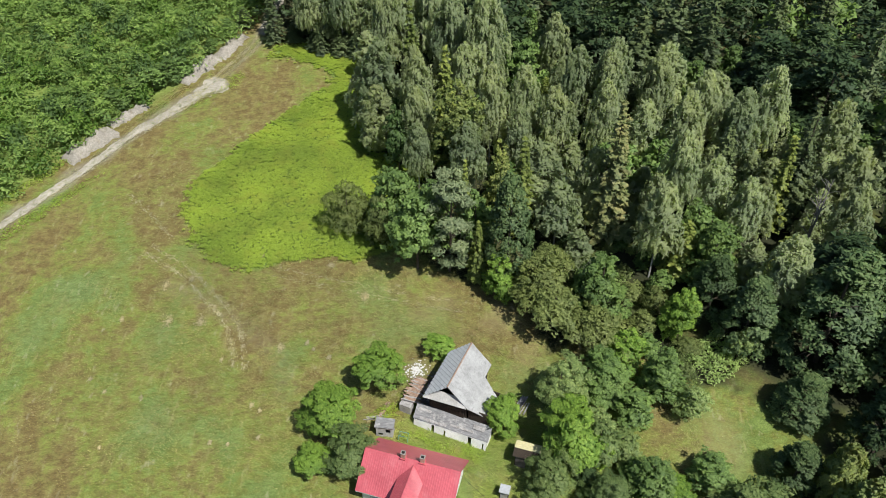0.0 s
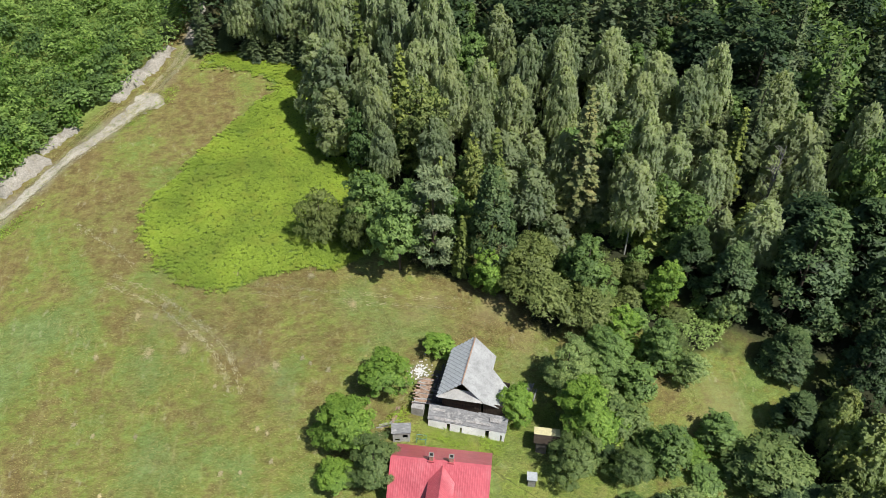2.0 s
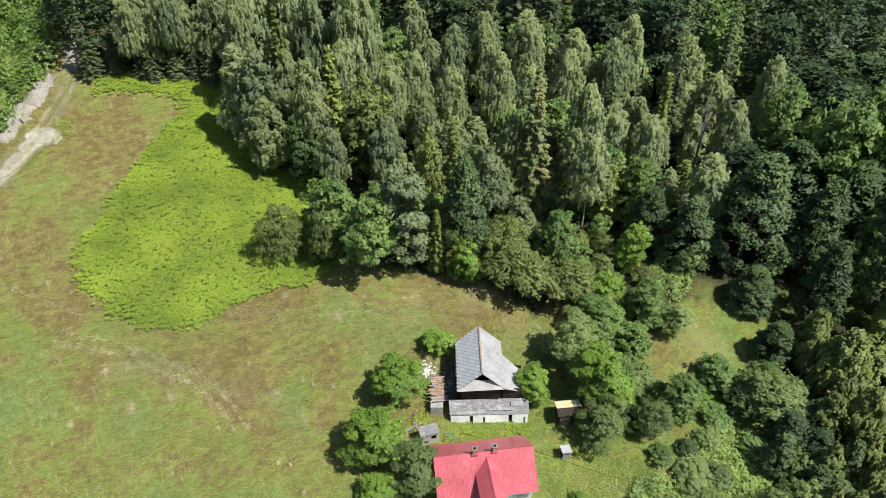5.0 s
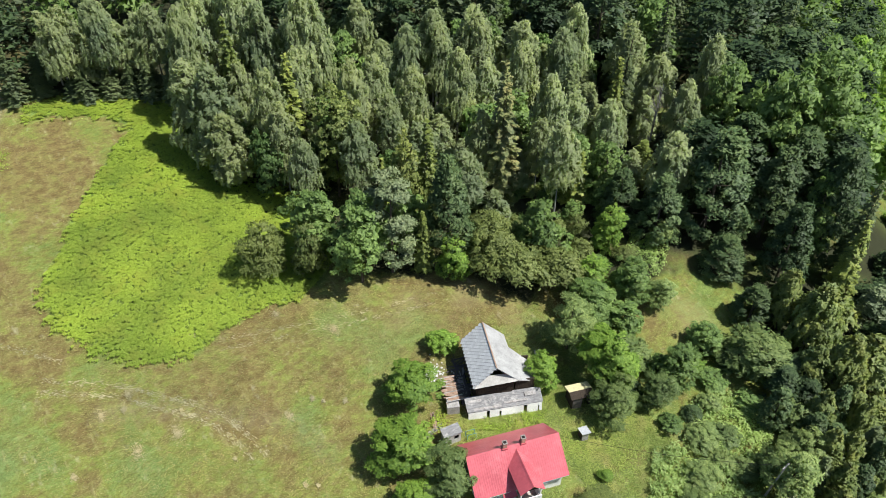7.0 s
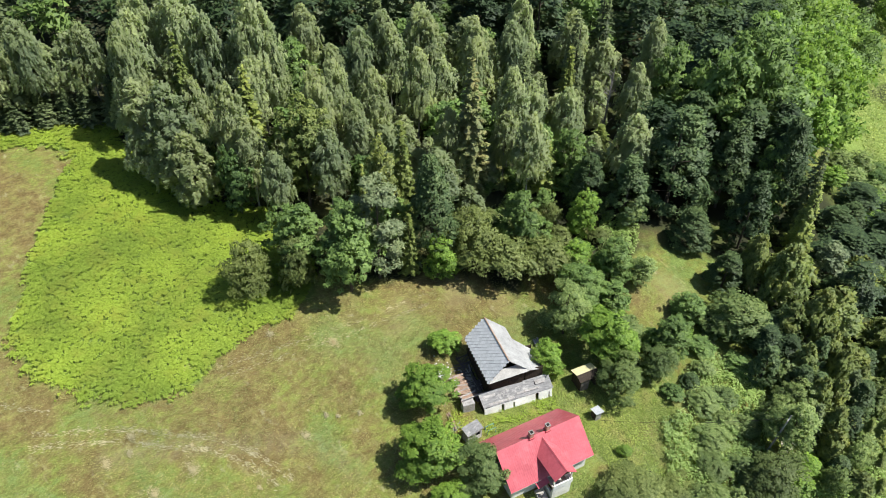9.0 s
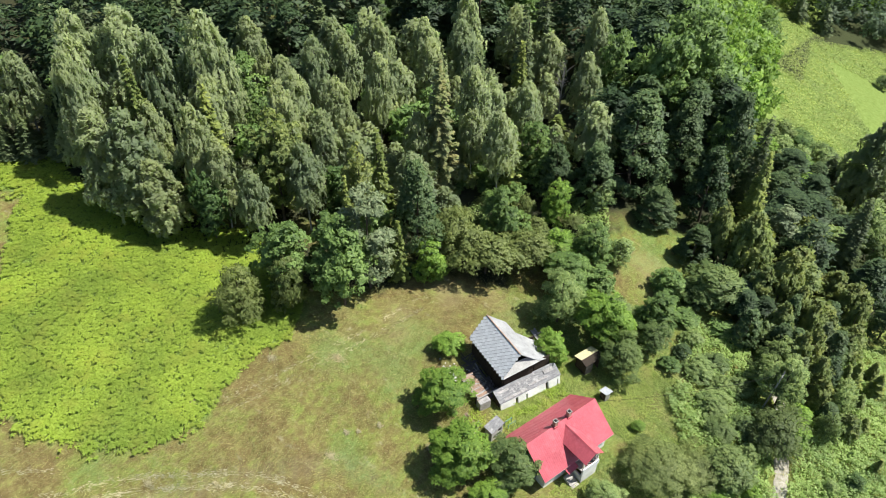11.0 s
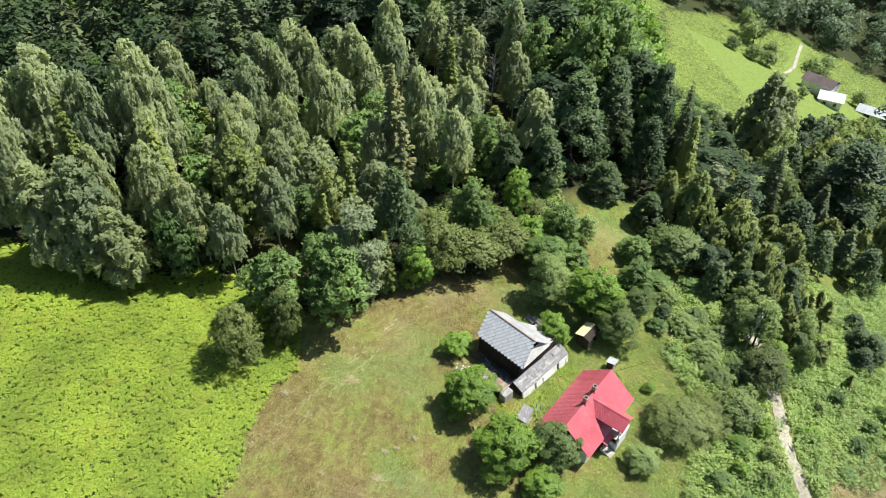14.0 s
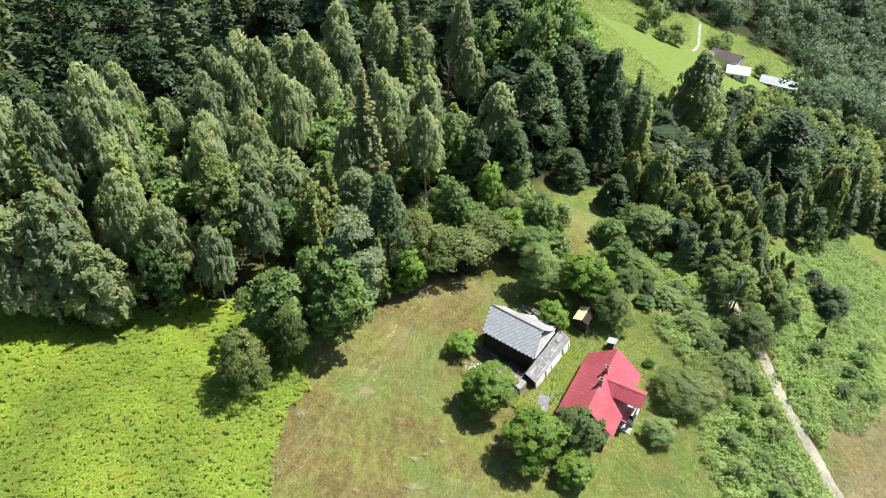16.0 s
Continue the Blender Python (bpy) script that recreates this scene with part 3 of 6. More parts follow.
def tree(kind, x, y, top=None, h=None, r=None, level="near", group=""):
    """One tree standing on the ground at (x, y); top is its highest point's height above zero, or h its own height."""
    crown, h0, r0, n, L, W, leaf, bark, tr, name, label, category = KINDS[kind]
    z = float(land(x, y))
    h = h if h else max(1.2, top - z)
    r = r if r else r0 * (h / h0) ** 0.6
    pick = random.Random(round(x * 37 + y * 91))
    variant = pick.randrange(3 if level in ("near", "close") else 2)
    key = (kind, level, variant)
    m = pose(x, y, z, 0, 0, pick.uniform(0, 360)) @ Matrix.Diagonal((r / r0, r / r0, h / h0, 1))
    if key in BUILT:
        made = copy_thing(BUILT[key], m @ Matrix.Diagonal([1 / v for v in BUILT[key].scale] + [1]))
    else:
        rng = np.random.default_rng(sum(map(ord, kind)) * 7 + variant * 101 + len(level))
        cut, grow = DETAIL[level]
        P, N, tips = crown(h0, r0, rng, int(n * cut))
        made = new(name)
        new("trunk", limbs("trunk", h0, tr, tips, rng, bark)).parent = made
        new("crown", leaf_mesh("crown", P, N, L * grow, W * grow, rng, LEAF[leaf], rounding(P, N, h0, 0.45 if "birch" in kind else 0.6), 0.75 if "birch" in kind else 0.0)).parent = made
        made.matrix_basis = m
        BUILT[key] = made
    return tagged(made, label, category, group or "trees of the mountainside")


def trees(kind, rows, level="near"):
    for x, y, top, r in rows:
        tree(kind, x, y, top, None, r, level)


PLACED = []


def planted(kind, rows, level="near"):
    """Trees standing free keep the given crown radius; those of the wood spread wider."""
    for x, y, top, r in rows:
        homely = 30 < y < 62 and -16 < x < 20
        trees(kind, [(x, y, top, r * (1.3 if "birch" in kind or kind == "olive" else 1.1))], "close" if homely else level)
    PLACED.extend((x, y) for x, y, _, _ in rows)


# the edge of the wood, birches first
planted("birch", [(-13, 115, 26.2, 3.3), (-10.8, 110.8, 26.6, 3.4), (-11.2, 106.2, 20.5, 3.0), (92, 28.6, 8.2, 4.4), (101, 24, 1.0, 3.2)])
planted("yellow_spruce", [(11.2, 85.2, 23, 2.4)])
planted("wood_birch", [(42.9, 66.8, 19.3, 2.8), (-4.3, 105.2, 26.3, 2.6), (-4.5, 100.5, 23, 2.3),
                  (-4.1, 94.6, 19.8, 2.0), (3.5, 92.4, 21.4, 2.6), (12.8, 103, 25.3, 2.6), (33.1, 83.9, 24.3, 2.4), (38.2, 83.5, 20.5, 2.3), (29.5, 81.5, 19, 2.0), (41.3, 78.8, 20, 2.2),
                  (21.6, 86.3, 20.5, 2.2), (17, 98.6, 24, 2.6), (11.7, 96.8, 21.5, 2.3), (-5.3, 113.8, 24.4, 2.2)])
planted("wood_birch", [(-26.6, 138.6, 27.6, 2.6), (-17.4, 138.2, 25, 2.8), (-23.4, 138.6, 22, 2.2), (-10.4, 122.6, 31.4, 2.6), (-20.4, 136.6, 30.4, 2.6), (-12.2, 134.8, 28.2, 2.6), (-7.6, 126, 31.8, 3.0), (-5, 129, 34, 3.0), (19.6, 120.6, 27.2, 2.6), (8, 113, 28, 2.2), (-0.4, 124, 34.4, 3.9), (6.9, 115, 33.4, 3.6), (0.9, 119, 31, 2.8), (24.2, 96, 26.2, 2.4), (26.4, 105.6, 26.6, 2.6), (43.6, 79.4, 18.4, 1.9), (7.4, 100.2, 27, 2.6), (40.2, 99.4, 25.9, 2.6), (44.5, 94.6, 25.4, 2.6), (28.4, 109.8, 27, 2.8), (21.9, 107.7, 26.5, 2.6), (34.5, 105.3, 26.4, 2.7), (3.5, 111.6, 25.5, 2.4), (-24.8, 143, 27.8, 2.8),
                  (-14, 137, 26.5, 2.8), (-19, 145, 27.5, 2.6), (49.7, 97.2, 27.7, 2.5), (62.6, 77.5, 26, 2.4),
                  (53.2, 74.1, 22, 2.4)])
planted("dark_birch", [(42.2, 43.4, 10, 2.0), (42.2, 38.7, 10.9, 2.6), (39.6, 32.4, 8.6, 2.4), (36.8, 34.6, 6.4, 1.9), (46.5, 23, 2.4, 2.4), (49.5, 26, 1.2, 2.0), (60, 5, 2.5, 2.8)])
planted("spruce", [(50.3, 85.3, 28.8, 3.2),  (64.8, 90, 30.6, 3.4), (58.2, 44, 18.6, 2.6), (60.8, 26.6, 8.8, 3.0), (68.8, 16.5, -2.5, 1.6), (64, 17, 1, 2.8),
                   (-26, 138.5, 19, 2.4), (-20, 137.5, 19.5, 2.4), (-17.5, 135, 18, 2.2), (-31, 141, 18, 2.3), (63, 1, 2, 4.2)])
planted("yellow_spruce", [(32.5, 19.2, 0.6, 1.3), (33.8, 16.2, -0.9, 1.3), (30.2, 20.4, 1.6, 1.2), (28.6, 17.6, -1.0, 1.0), (36.2, 17.2, -1.4, 1.2), (25.6, 16.2, -1.8, 0.9)], "mid")
planted("dense", [(28, 10.2, -1.0, 2.2), (25.8, 11.4, -2.0, 1.7), (30.4, 11.6, -2.2, 1.8), (49.6, 9.4, -1.2, 2.6), (35.4, 11.6, -4.0, 1.6)], "mid")
planted("pine", [(54.2, 36.4, 5.8, 2.4)], "mid")
planted("yellow_spruce", [(48, 84.3, 23.5, 2.3), (2.9, 83.8, 20.2, 1.4), (-5.7, 115.4, 31.4, 2.6), (53.7, 41.8, 14.9, 2.4), (19.9, 13.5, -1.6, 0.8), (4.6, 76.2, 15, 1.6)])
planted("cone_spruce", [(23.8, 83.8, 29.2, 3.5)])
planted("pine", [(0.8, 78.4, 21.7, 3.3)])
planted("flower", [(1.8, 96.2, 26.7, 3.6), (8.2, 86.5, 22.2, 2.6)])
planted("dense", [(8.8, 76.3, 21.8, 3.3), (47.1, 61, 21.1, 5.2), (54, 55.7, 18.5, 4), (58.9, 48.8, 19.8, 3.4), (39.0, 45.6, 6.8, 2.6), (42.4, 53.7, 8.6, 3.0), (48.9, 48.4, 14.8, 3.2), (38.2, 63.5, 15, 3.2), (35.5, 69, 14, 3.0)])
planted("tier", [(75.5, 11.5, 4, 6.0)])
planted("broad", [(71.4, 61, 26.6, 6), (64, 64, 25.3, 5), (77, 66, 25.5, 6), (22.4, 44.4, 6, 2.6), (29.7, 45.8, 4.5, 2.4), (26.3, 57, 9.8, 2.8), (19.5, 57.2, 8.5, 3), (-7.5, 100.3, 19, 2.4), (36.3, 73.3, 16.2, 3.4), (-3.9, 78.8, 18, 3.8), (-7.2, 85.9, 17.3, 3.6), (20.8, 69.6, 14.3, 3.4),
                  (62, 72.4, 23.4, 4), (57.5, 50, 15.9, 3), (14, 116.4, 24, 4), (-1, 83, 16.5, 3), (4.5, 80.5, 16, 3)])
planted("bright", [(30.6, 65.8, 11.2, 2.2), (7.6, 73.2, 11, 2.2), (22.6, 60.8, 8.6, 2.6), (-0.6, 63.6, 5.2, 1.9), (-8.5, 58.9, 8.2, 3.2), (-13.6, 52.3, 7.8, 3.3), (14.5, 48.8, 9.2, 3.6), (6.8, 52.5, 6.6, 2.1), (5.2, 39, 0.7, 0.8), (-15.2, 47.5, 3.8, 2.2)])
planted("olive", [(14.5, 68.1, 10.2, 4.2), (19.5, 64.5, 9.5, 3.8), (13.4, 73, 12.6, 3.6), (1.2, 34.3, 3.0, 3.2), (3.5, 31.5, 2.0, 2.8), (14.5, 25.2, 3.0, 3.0), (-14.8, 86.6, 13.9, 2.7), (-9.4, 83.6, 13.9, 2.2)])
planted("grey", [(13.7, 55.3, 10.0, 3.1), (-10.7, 47.2, 7.0, 2.9), (17.4, 43.1, 5.1, 2.2), (6.6, 28, 2.2, 2.8), (-6.1, 37.7, 2.0, 1.9), (14.5, 32.7, 0.9, 2.0),
                 (11.5, 30.5, 0.6, 1.9), (18.5, 36.5, 1.3, 1.9), (32.6, 40.2, 5.8, 4.4), (21, 26.4, 6.2, 2.8), (26.6, 28.4, 3.9, 2.4), (23.2, 29.2, 3.0, 1.9), (37.4, 61.8, 8.4, 1.7), (29.4, 53.8, 6.8, 2.0), (33, 28, 1.0, 2.2), (11.4, 44.5, 6.4, 2.6)])

# empty spots, not trees: keep fill from hiding these trees from the camera
SIGHT_GAPS = [(0.5, 91.5), (2.8, 91.2), (-1.5, 93), (22.6, 80.2), (25.4, 80), (23.8, 77.6), (0.2, 74.6), (8.6, 72.8), (44.6, 57.4), (48.2, 57), (46.4, 78.6), (10.6, 81.8), (-12.6, 101.5), (-9, 102.5), (53.5, 47.5), (86, 29), (81, 29.5), (87, 25), (85, 33)]
PLACED.extend(SIGHT_GAPS)

# the rest of the wood
rng = random.Random(5)
CROWD = []


def crowd(name, label, category, leaves, L, W, seed):
    """All the trees waiting in CROWD as one joined mass of foliage with trunks hidden under it."""
    r = np.random.default_rng(seed)
    kinds = sorted({c[0] for c in CROWD})
    P, N, M, S = [], [], [], []
    for kind, x, y, h, rad in CROWD:
        p, q, _ = KINDS[kind][0](h, rad, r, leaves)
        P.append(p + np.array([x, y, float(land(x, y))]))
        N.append(q)
        S.append(rounding(p, q, h, 0.45 if "birch" in kind else 0.6))
        M.append(np.full(len(p), kinds.index(kind)))
    me = leaf_mesh(name, np.concatenate(P), np.concatenate(N), L, W, r, LEAF[KINDS[kinds[0]][6]], np.concatenate(S))
    for kind in kinds[1:]:
        me.materials.append(LEAF[KINDS[kind][6]])
    me.polygons.foreach_set("material_index", np.concatenate(M).astype(np.int32))
    CROWD.clear()
    return tagged(new(name, me), label, category, kind="stuff")



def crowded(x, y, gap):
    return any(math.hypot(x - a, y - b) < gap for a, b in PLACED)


def fill(poly, count, gap, chooser, level):
    xs, ys = [p[0] for p in poly], [p[1] for p in poly]
    done = tries = 0
    while done < count and tries < count * 40:
        tries += 1
        x, y = rng.uniform(min(xs), max(xs)), rng.uniform(min(ys), max(ys))
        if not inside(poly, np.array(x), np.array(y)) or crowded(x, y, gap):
            continue
        kind, h, r = chooser(x, y)
        if level == "crowd" or level == "wood" and not (y < 122 and x < 72):
            CROWD.append((kind, x, y, h, r))
        else:
            tree(kind, x, y, None, h, r, "mid")
        PLACED.append((x, y))
        done += 1


def birch_wood(x, y):
    k = rng.random()
    if k < 0.56:
        return "wood_birch", rng.uniform(10, 17), rng.uniform(3.0, 4.2)
    if k < 0.74:
        return rng.choice(["spruce", "spruce", "yellow_spruce"]), rng.uniform(12, 19), rng.uniform(2.6, 3.4)
    if k < 0.88:
        return "broad", rng.uniform(8, 13), rng.uniform(3.0, 4.2)
    return "olive", rng.uniform(6, 9), rng.uniform(2.2, 3.2)


def dark_wood(x, y):
    k = rng.random()
    if y < 122 - 0.42 * x and k < 0.8:
        return "wood_birch", rng.uniform(13, 18), rng.uniform(3.2, 4.2)
    if k < 0.34:
        return "spruce", rng.uniform(17, 25), rng.uniform(3.6, 4.8)
    if k < 0.80:
        return "tier", rng.uniform(14, 21), rng.uniform(4.6, 6.0)
    if k < 0.90:
        return "broad", rng.uniform(13, 17), rng.uniform(4.4, 5.4)
    return "tier", rng.uniform(16, 20), rng.uniform(3.8, 4.8)


def under_wood(x, y):
    """The younger trees that stand between the tall ones."""
    return rng.choice(["birch", "wood_birch", "broad", "olive", "tier"] if y < 120 - 0.42 * x else ["tier", "broad", "spruce"]), rng.uniform(7, 12), rng.uniform(2.4, 3.6)


def beech_wood(x, y):
    return rng.choice(["tier", "tier", "dense", "tier", "broad"]), rng.uniform(14, 19), rng.uniform(4.4, 5.6)


BIRCHES = [(-11, 118), (-7, 95), (0, 88), (9, 80), (20, 77), (32, 74), (44, 70), (50, 80), (54, 100), (40, 110), (10, 118)]
SLOPE_WOOD = [(34, 42), (33, 32), (42, 22), (55, 10), (75, -5), (105, -5), (108, 24), (84, 44), (60, 42), (46, 46)]
fill(BIRCHES, 16, 5.0, birch_wood, "mid")
fill(BIRCHES, 46, 3.1, lambda x, y: (rng.choice(["birch", "birch", "birch", "broad", "yellow_spruce"]), rng.uniform(6, 10.5), rng.uniform(2.0, 3.0)), "mid")
fill([(48, 48), (60, 50), (80, 56), (98, 66), (96, 84), (60, 80), (48, 70)], 36, 6.0, beech_wood, "mid")
fill([(-36, 146), (-14, 138), (-10, 118), (10, 119), (40, 111), (55, 100), (52, 80), (96, 84), (128, 78), (150, 130), (120, 168), (-36, 168)], 175, 6.6, dark_wood, "wood")
fill([(-14, 136), (-10, 118), (10, 119), (40, 111), (55, 100), (52, 80), (62, 84), (70, 110), (40, 130), (0, 140)], 60, 3.6, under_wood, "mid")
fill([(82, 51), (98, 54.5), (114, 59), (130, 67), (120, 82), (95, 70)], 26, 4.6, lambda x, y: (rng.choice(["broad", "bright", "bright"]), rng.uniform(13, 18), rng.uniform(3.8, 5)), "mid")
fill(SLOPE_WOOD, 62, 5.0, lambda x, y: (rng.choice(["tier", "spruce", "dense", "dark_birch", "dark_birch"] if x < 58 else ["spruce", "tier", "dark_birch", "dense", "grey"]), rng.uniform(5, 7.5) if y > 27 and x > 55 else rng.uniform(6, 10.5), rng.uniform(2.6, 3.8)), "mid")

fill([(24, 25), (30, 31), (40, 29), (44, 20), (38, 21), (30, 20)], 18, 2.1, lambda x, y: (rng.choice(["dense", "dark_birch", "dark_birch", "spruce"]), rng.uniform(5, 8.5), rng.uniform(1.5, 2.4)), "mid")
fill([(27, 33), (33, 39), (40, 37), (37, 30), (31, 29)], 7, 2.2, lambda x, y: (rng.choice(["dense", "grey", "dark_birch", "tier"]), rng.uniform(4, 7), rng.uniform(1.7, 2.4)), "mid")
fill([(20, 20), (25, 26), (33, 26), (31, 18), (25, 16.5)], 9, 2.1, lambda x, y: (rng.choice(["grey", "dark_birch", "dense"]), rng.uniform(3, 5.5), rng.uniform(1.3, 2.0)), "mid")
fill([(82, 33), (100, 33), (112, 45), (98, 51), (84, 48)], 16, 4.5, lambda x, y: (rng.choice(["broad", "bright", "grey"]), rng.uniform(3, 5), rng.uniform(2.4, 3.4)), "mid")
fill([(94, 82), (122, 70), (170, 83), (206, 105), (185, 135), (150, 138)], 70, 6.0, lambda x, y: (rng.choice(["broad", "broad", "bright", "tier"]), rng.uniform(12, 17), rng.uniform(4.5, 6)), "crowd")
fill([(-36, 141), (-22, 138.5), (-14, 131), (-11, 120), (-8, 124), (-12, 136), (-34, 147)], 20, 2.6, lambda x, y: (rng.choice(["spruce", "spruce", "broad", "birch"]), rng.uniform(7, 14), rng.uniform(2.0, 2.8)), "mid")
fill([(62, -28), (105, -50), (185, -45), (178, -26), (170, -10), (150, 4), (126, 16), (112, 20), (104, -6), (75, -6)], 130, 5.2, lambda x, y: (rng.choice(["dense", "tier", "grey", "spruce", "dark_birch"]), rng.uniform(4, 7.5) if x > 118 else rng.uniform(9, 14), rng.uniform(3, 4.6)), "crowd")
fill([(104, 54), (130, 59), (150, 64), (175, 72), (202, 84), (206, 100), (166, 82), (134, 70)], 20, 4.5, lambda x, y: (rng.choice(["broad", "bright", "bright"]), rng.uniform(7, 10), rng.uniform(3.4, 4.6)), "crowd")
fill([(206, 62), (235, 57), (264, 42), (280, 60), (240, 96), (214, 97)], 40, 5.0, lambda x, y: (rng.choice(["broad", "spruce", "bright", "tier"]), rng.uniform(9, 14), rng.uniform(3.6, 5)), "crowd")
crowd("dark_woods", "dense dark mixed woods climbing the mountainside", "woods", 640, 1.1, 0.66, 31)
planted("spruce", [(-25, 136.8, 20, 2.3), (-21, 136.2, 19, 2.2), (-17.4, 135.6, 19.5, 2.2), (-14, 133.6, 18.5, 2.1), (-42.6, 147.4, 19, 2.2)], "mid")
planted("broad", [(-51.2, 130, 15.2, 2.2), (-53.4, 127.8, 15.8, 2.4), (-56, 125.2, 15.4, 2.5), (-58.6, 122.6, 14.4, 2.3), (-61, 119.6, 13.6, 2.2), (-47.6, 137.6, 15.8, 1.6), (-45, 143.2, 18, 2.0)], "mid")
SAPLINGS = [(-39.5, 152), (-43.8, 142), (-48.2, 133.5), (-54, 123), (-60, 115.5), (-66, 106.5), (-72, 97.5), (-80, 86), (-95, 70), (-118, 84), (-122, 180), (-95, 205), (-41, 190)]
fill(SAPLINGS, 560, 2.3, lambda x, y: (rng.choice(["sapling"] * 5 + ["bright", "broad"]), rng.uniform(3.2, 6.5), rng.uniform(2.2, 3.3)), "crowd")
fill([(-41, 158), (-37, 158), (-34, 210), (-41, 190)], 12, 3.5, lambda x, y: ("broad", rng.uniform(5, 8), rng.uniform(2.4, 3.2)), "crowd")
crowd("young_growth", "thick young broadleaf growth beyond the dirt track", "saplings", 380, 0.62, 0.34, 32)
fill([(9, 27), (18, 22), (32, 26), (36, 40), (24, 48), (15, 46), (16, 36)], 16, 2.8, lambda x, y: (rng.choice(["grey", "bright", "broad", "dense"]), rng.uniform(1.6, 3.2), rng.uniform(1.3, 2.0)), "mid")
fill([(12, 81), (20, 77), (30, 75), (36, 75), (36, 82), (22, 84)], 20, 1.9, lambda x, y: (rng.choice(["tier", "olive", "broad"]), rng.uniform(1.6, 3.4), rng.uniform(1.2, 1.9)), "mid")
fill([(16, 76), (14.5, 68), (20, 62), (30, 58), (33, 66), (30, 73), (20, 76)], 12, 2.8, lambda x, y: (rng.choice(["olive", "bright", "broad"]), rng.uniform(2, 4.5), rng.uniform(1.6, 2.4)), "mid")
fill([(20, 58), (16, 52), (19, 47), (26, 48), (25, 54)], 4, 2.8, lambda x, y: (rng.choice(["grey", "bright", "broad"]), rng.uniform(3, 6.5), rng.uniform(1.8, 2.8)), "mid")

fill([(16, 36), (18, 28), (8, 24.5), (-2, 21.5), (-14, 18), (-17, 24), (-8, 31), (4, 28)], 14, 3.2, lambda x, y: (rng.choice(["grey", "bright", "broad"]), rng.uniform(1.4, 2.6), rng.uniform(1.0, 1.8)), "mid")
fill([(20, 22), (24, 18), (25, 11), (20, 6), (10, 8), (3, 14), (8, 19)], 9, 3.4, lambda x, y: (rng.choice(["grey", "bright", "broad"]), rng.uniform(1.2, 2.2), rng.uniform(0.9, 1.6)), "mid")


def dead_tree(x, y, h):
    """A bare grey tree of thin twigs."""
    r = np.random.default_rng(8)
    tips = [np.array([math.cos(a) * q, math.sin(a) * q, z]) for a, q, z in zip(r.uniform(0, 6.28, 46), r.uniform(0.6, 2.2, 46), r.uniform(0.25, 0.98, 46) * h)]
    ob = tagged(new("dead_tree"), "bare grey dead tree standing among green spruces", "dead tree")
    ob.matrix_basis = pose(x, y, float(land(x, y)))
    new("trunk", limbs("trunk", h, 0.2, tips[:20], r, DEAD_WOOD, 0.98)).parent = ob
    new("branches", limbs("branches", h, 0.12, tips[20:], r, DEAD_WOOD, 0.97)).parent = ob


dead_tree(50.4, 77.3, 15)


# ---- low growth ----
def thicket(name, polys, per_m2, height, L, W, leaf, seed, label, category, lumpy=0.55):
    """A field of tall leafy herbs, ragged at its border, with dips and stray clumps."""
    r = np.random.default_rng(seed)
    Ps = []
    for poly in polys:
        q = np.array(poly)
        lo, hi = q.min(0) - 1, q.max(0) + 1
        n = int(np.prod(hi - lo) * per_m2)
        p = r.uniform(lo, hi, (n, 2))
        w = np.array([noise.noise((a * 0.5, b * 0.5, seed)) * 1.6 + noise.noise((a * 1.6, b * 1.6, seed)) * 0.9 for a, b in p]) + r.standard_normal(n) * 0.35
        p = p[inside(poly, p[:, 0] + w, p[:, 1] + w * 0.8)]
        Ps.append(p)
    p = np.concatenate(Ps)
    lump = np.array([noise.noise((a * 0.6, b * 0.6, 3)) + 0.6 * noise.noise((a * 1.7, b * 1.7, 5)) for a, b in p])
    keep = lump > -0.62
    p, lump = p[keep], lump[keep]
    z = land(p[:, 0], p[:, 1]) + height * (0.7 + lumpy * lump + r.uniform(-0.45, 0.2, len(p)))
    N = r.standard_normal((len(p), 3)) * 0.42 + np.array([0, 0, 1])
    ob = new(name, leaf_mesh(name, np.column_stack([p, z]), N, L, W, r, LEAF[leaf]))
    return tagged(ob, label, category, kind="stuff")


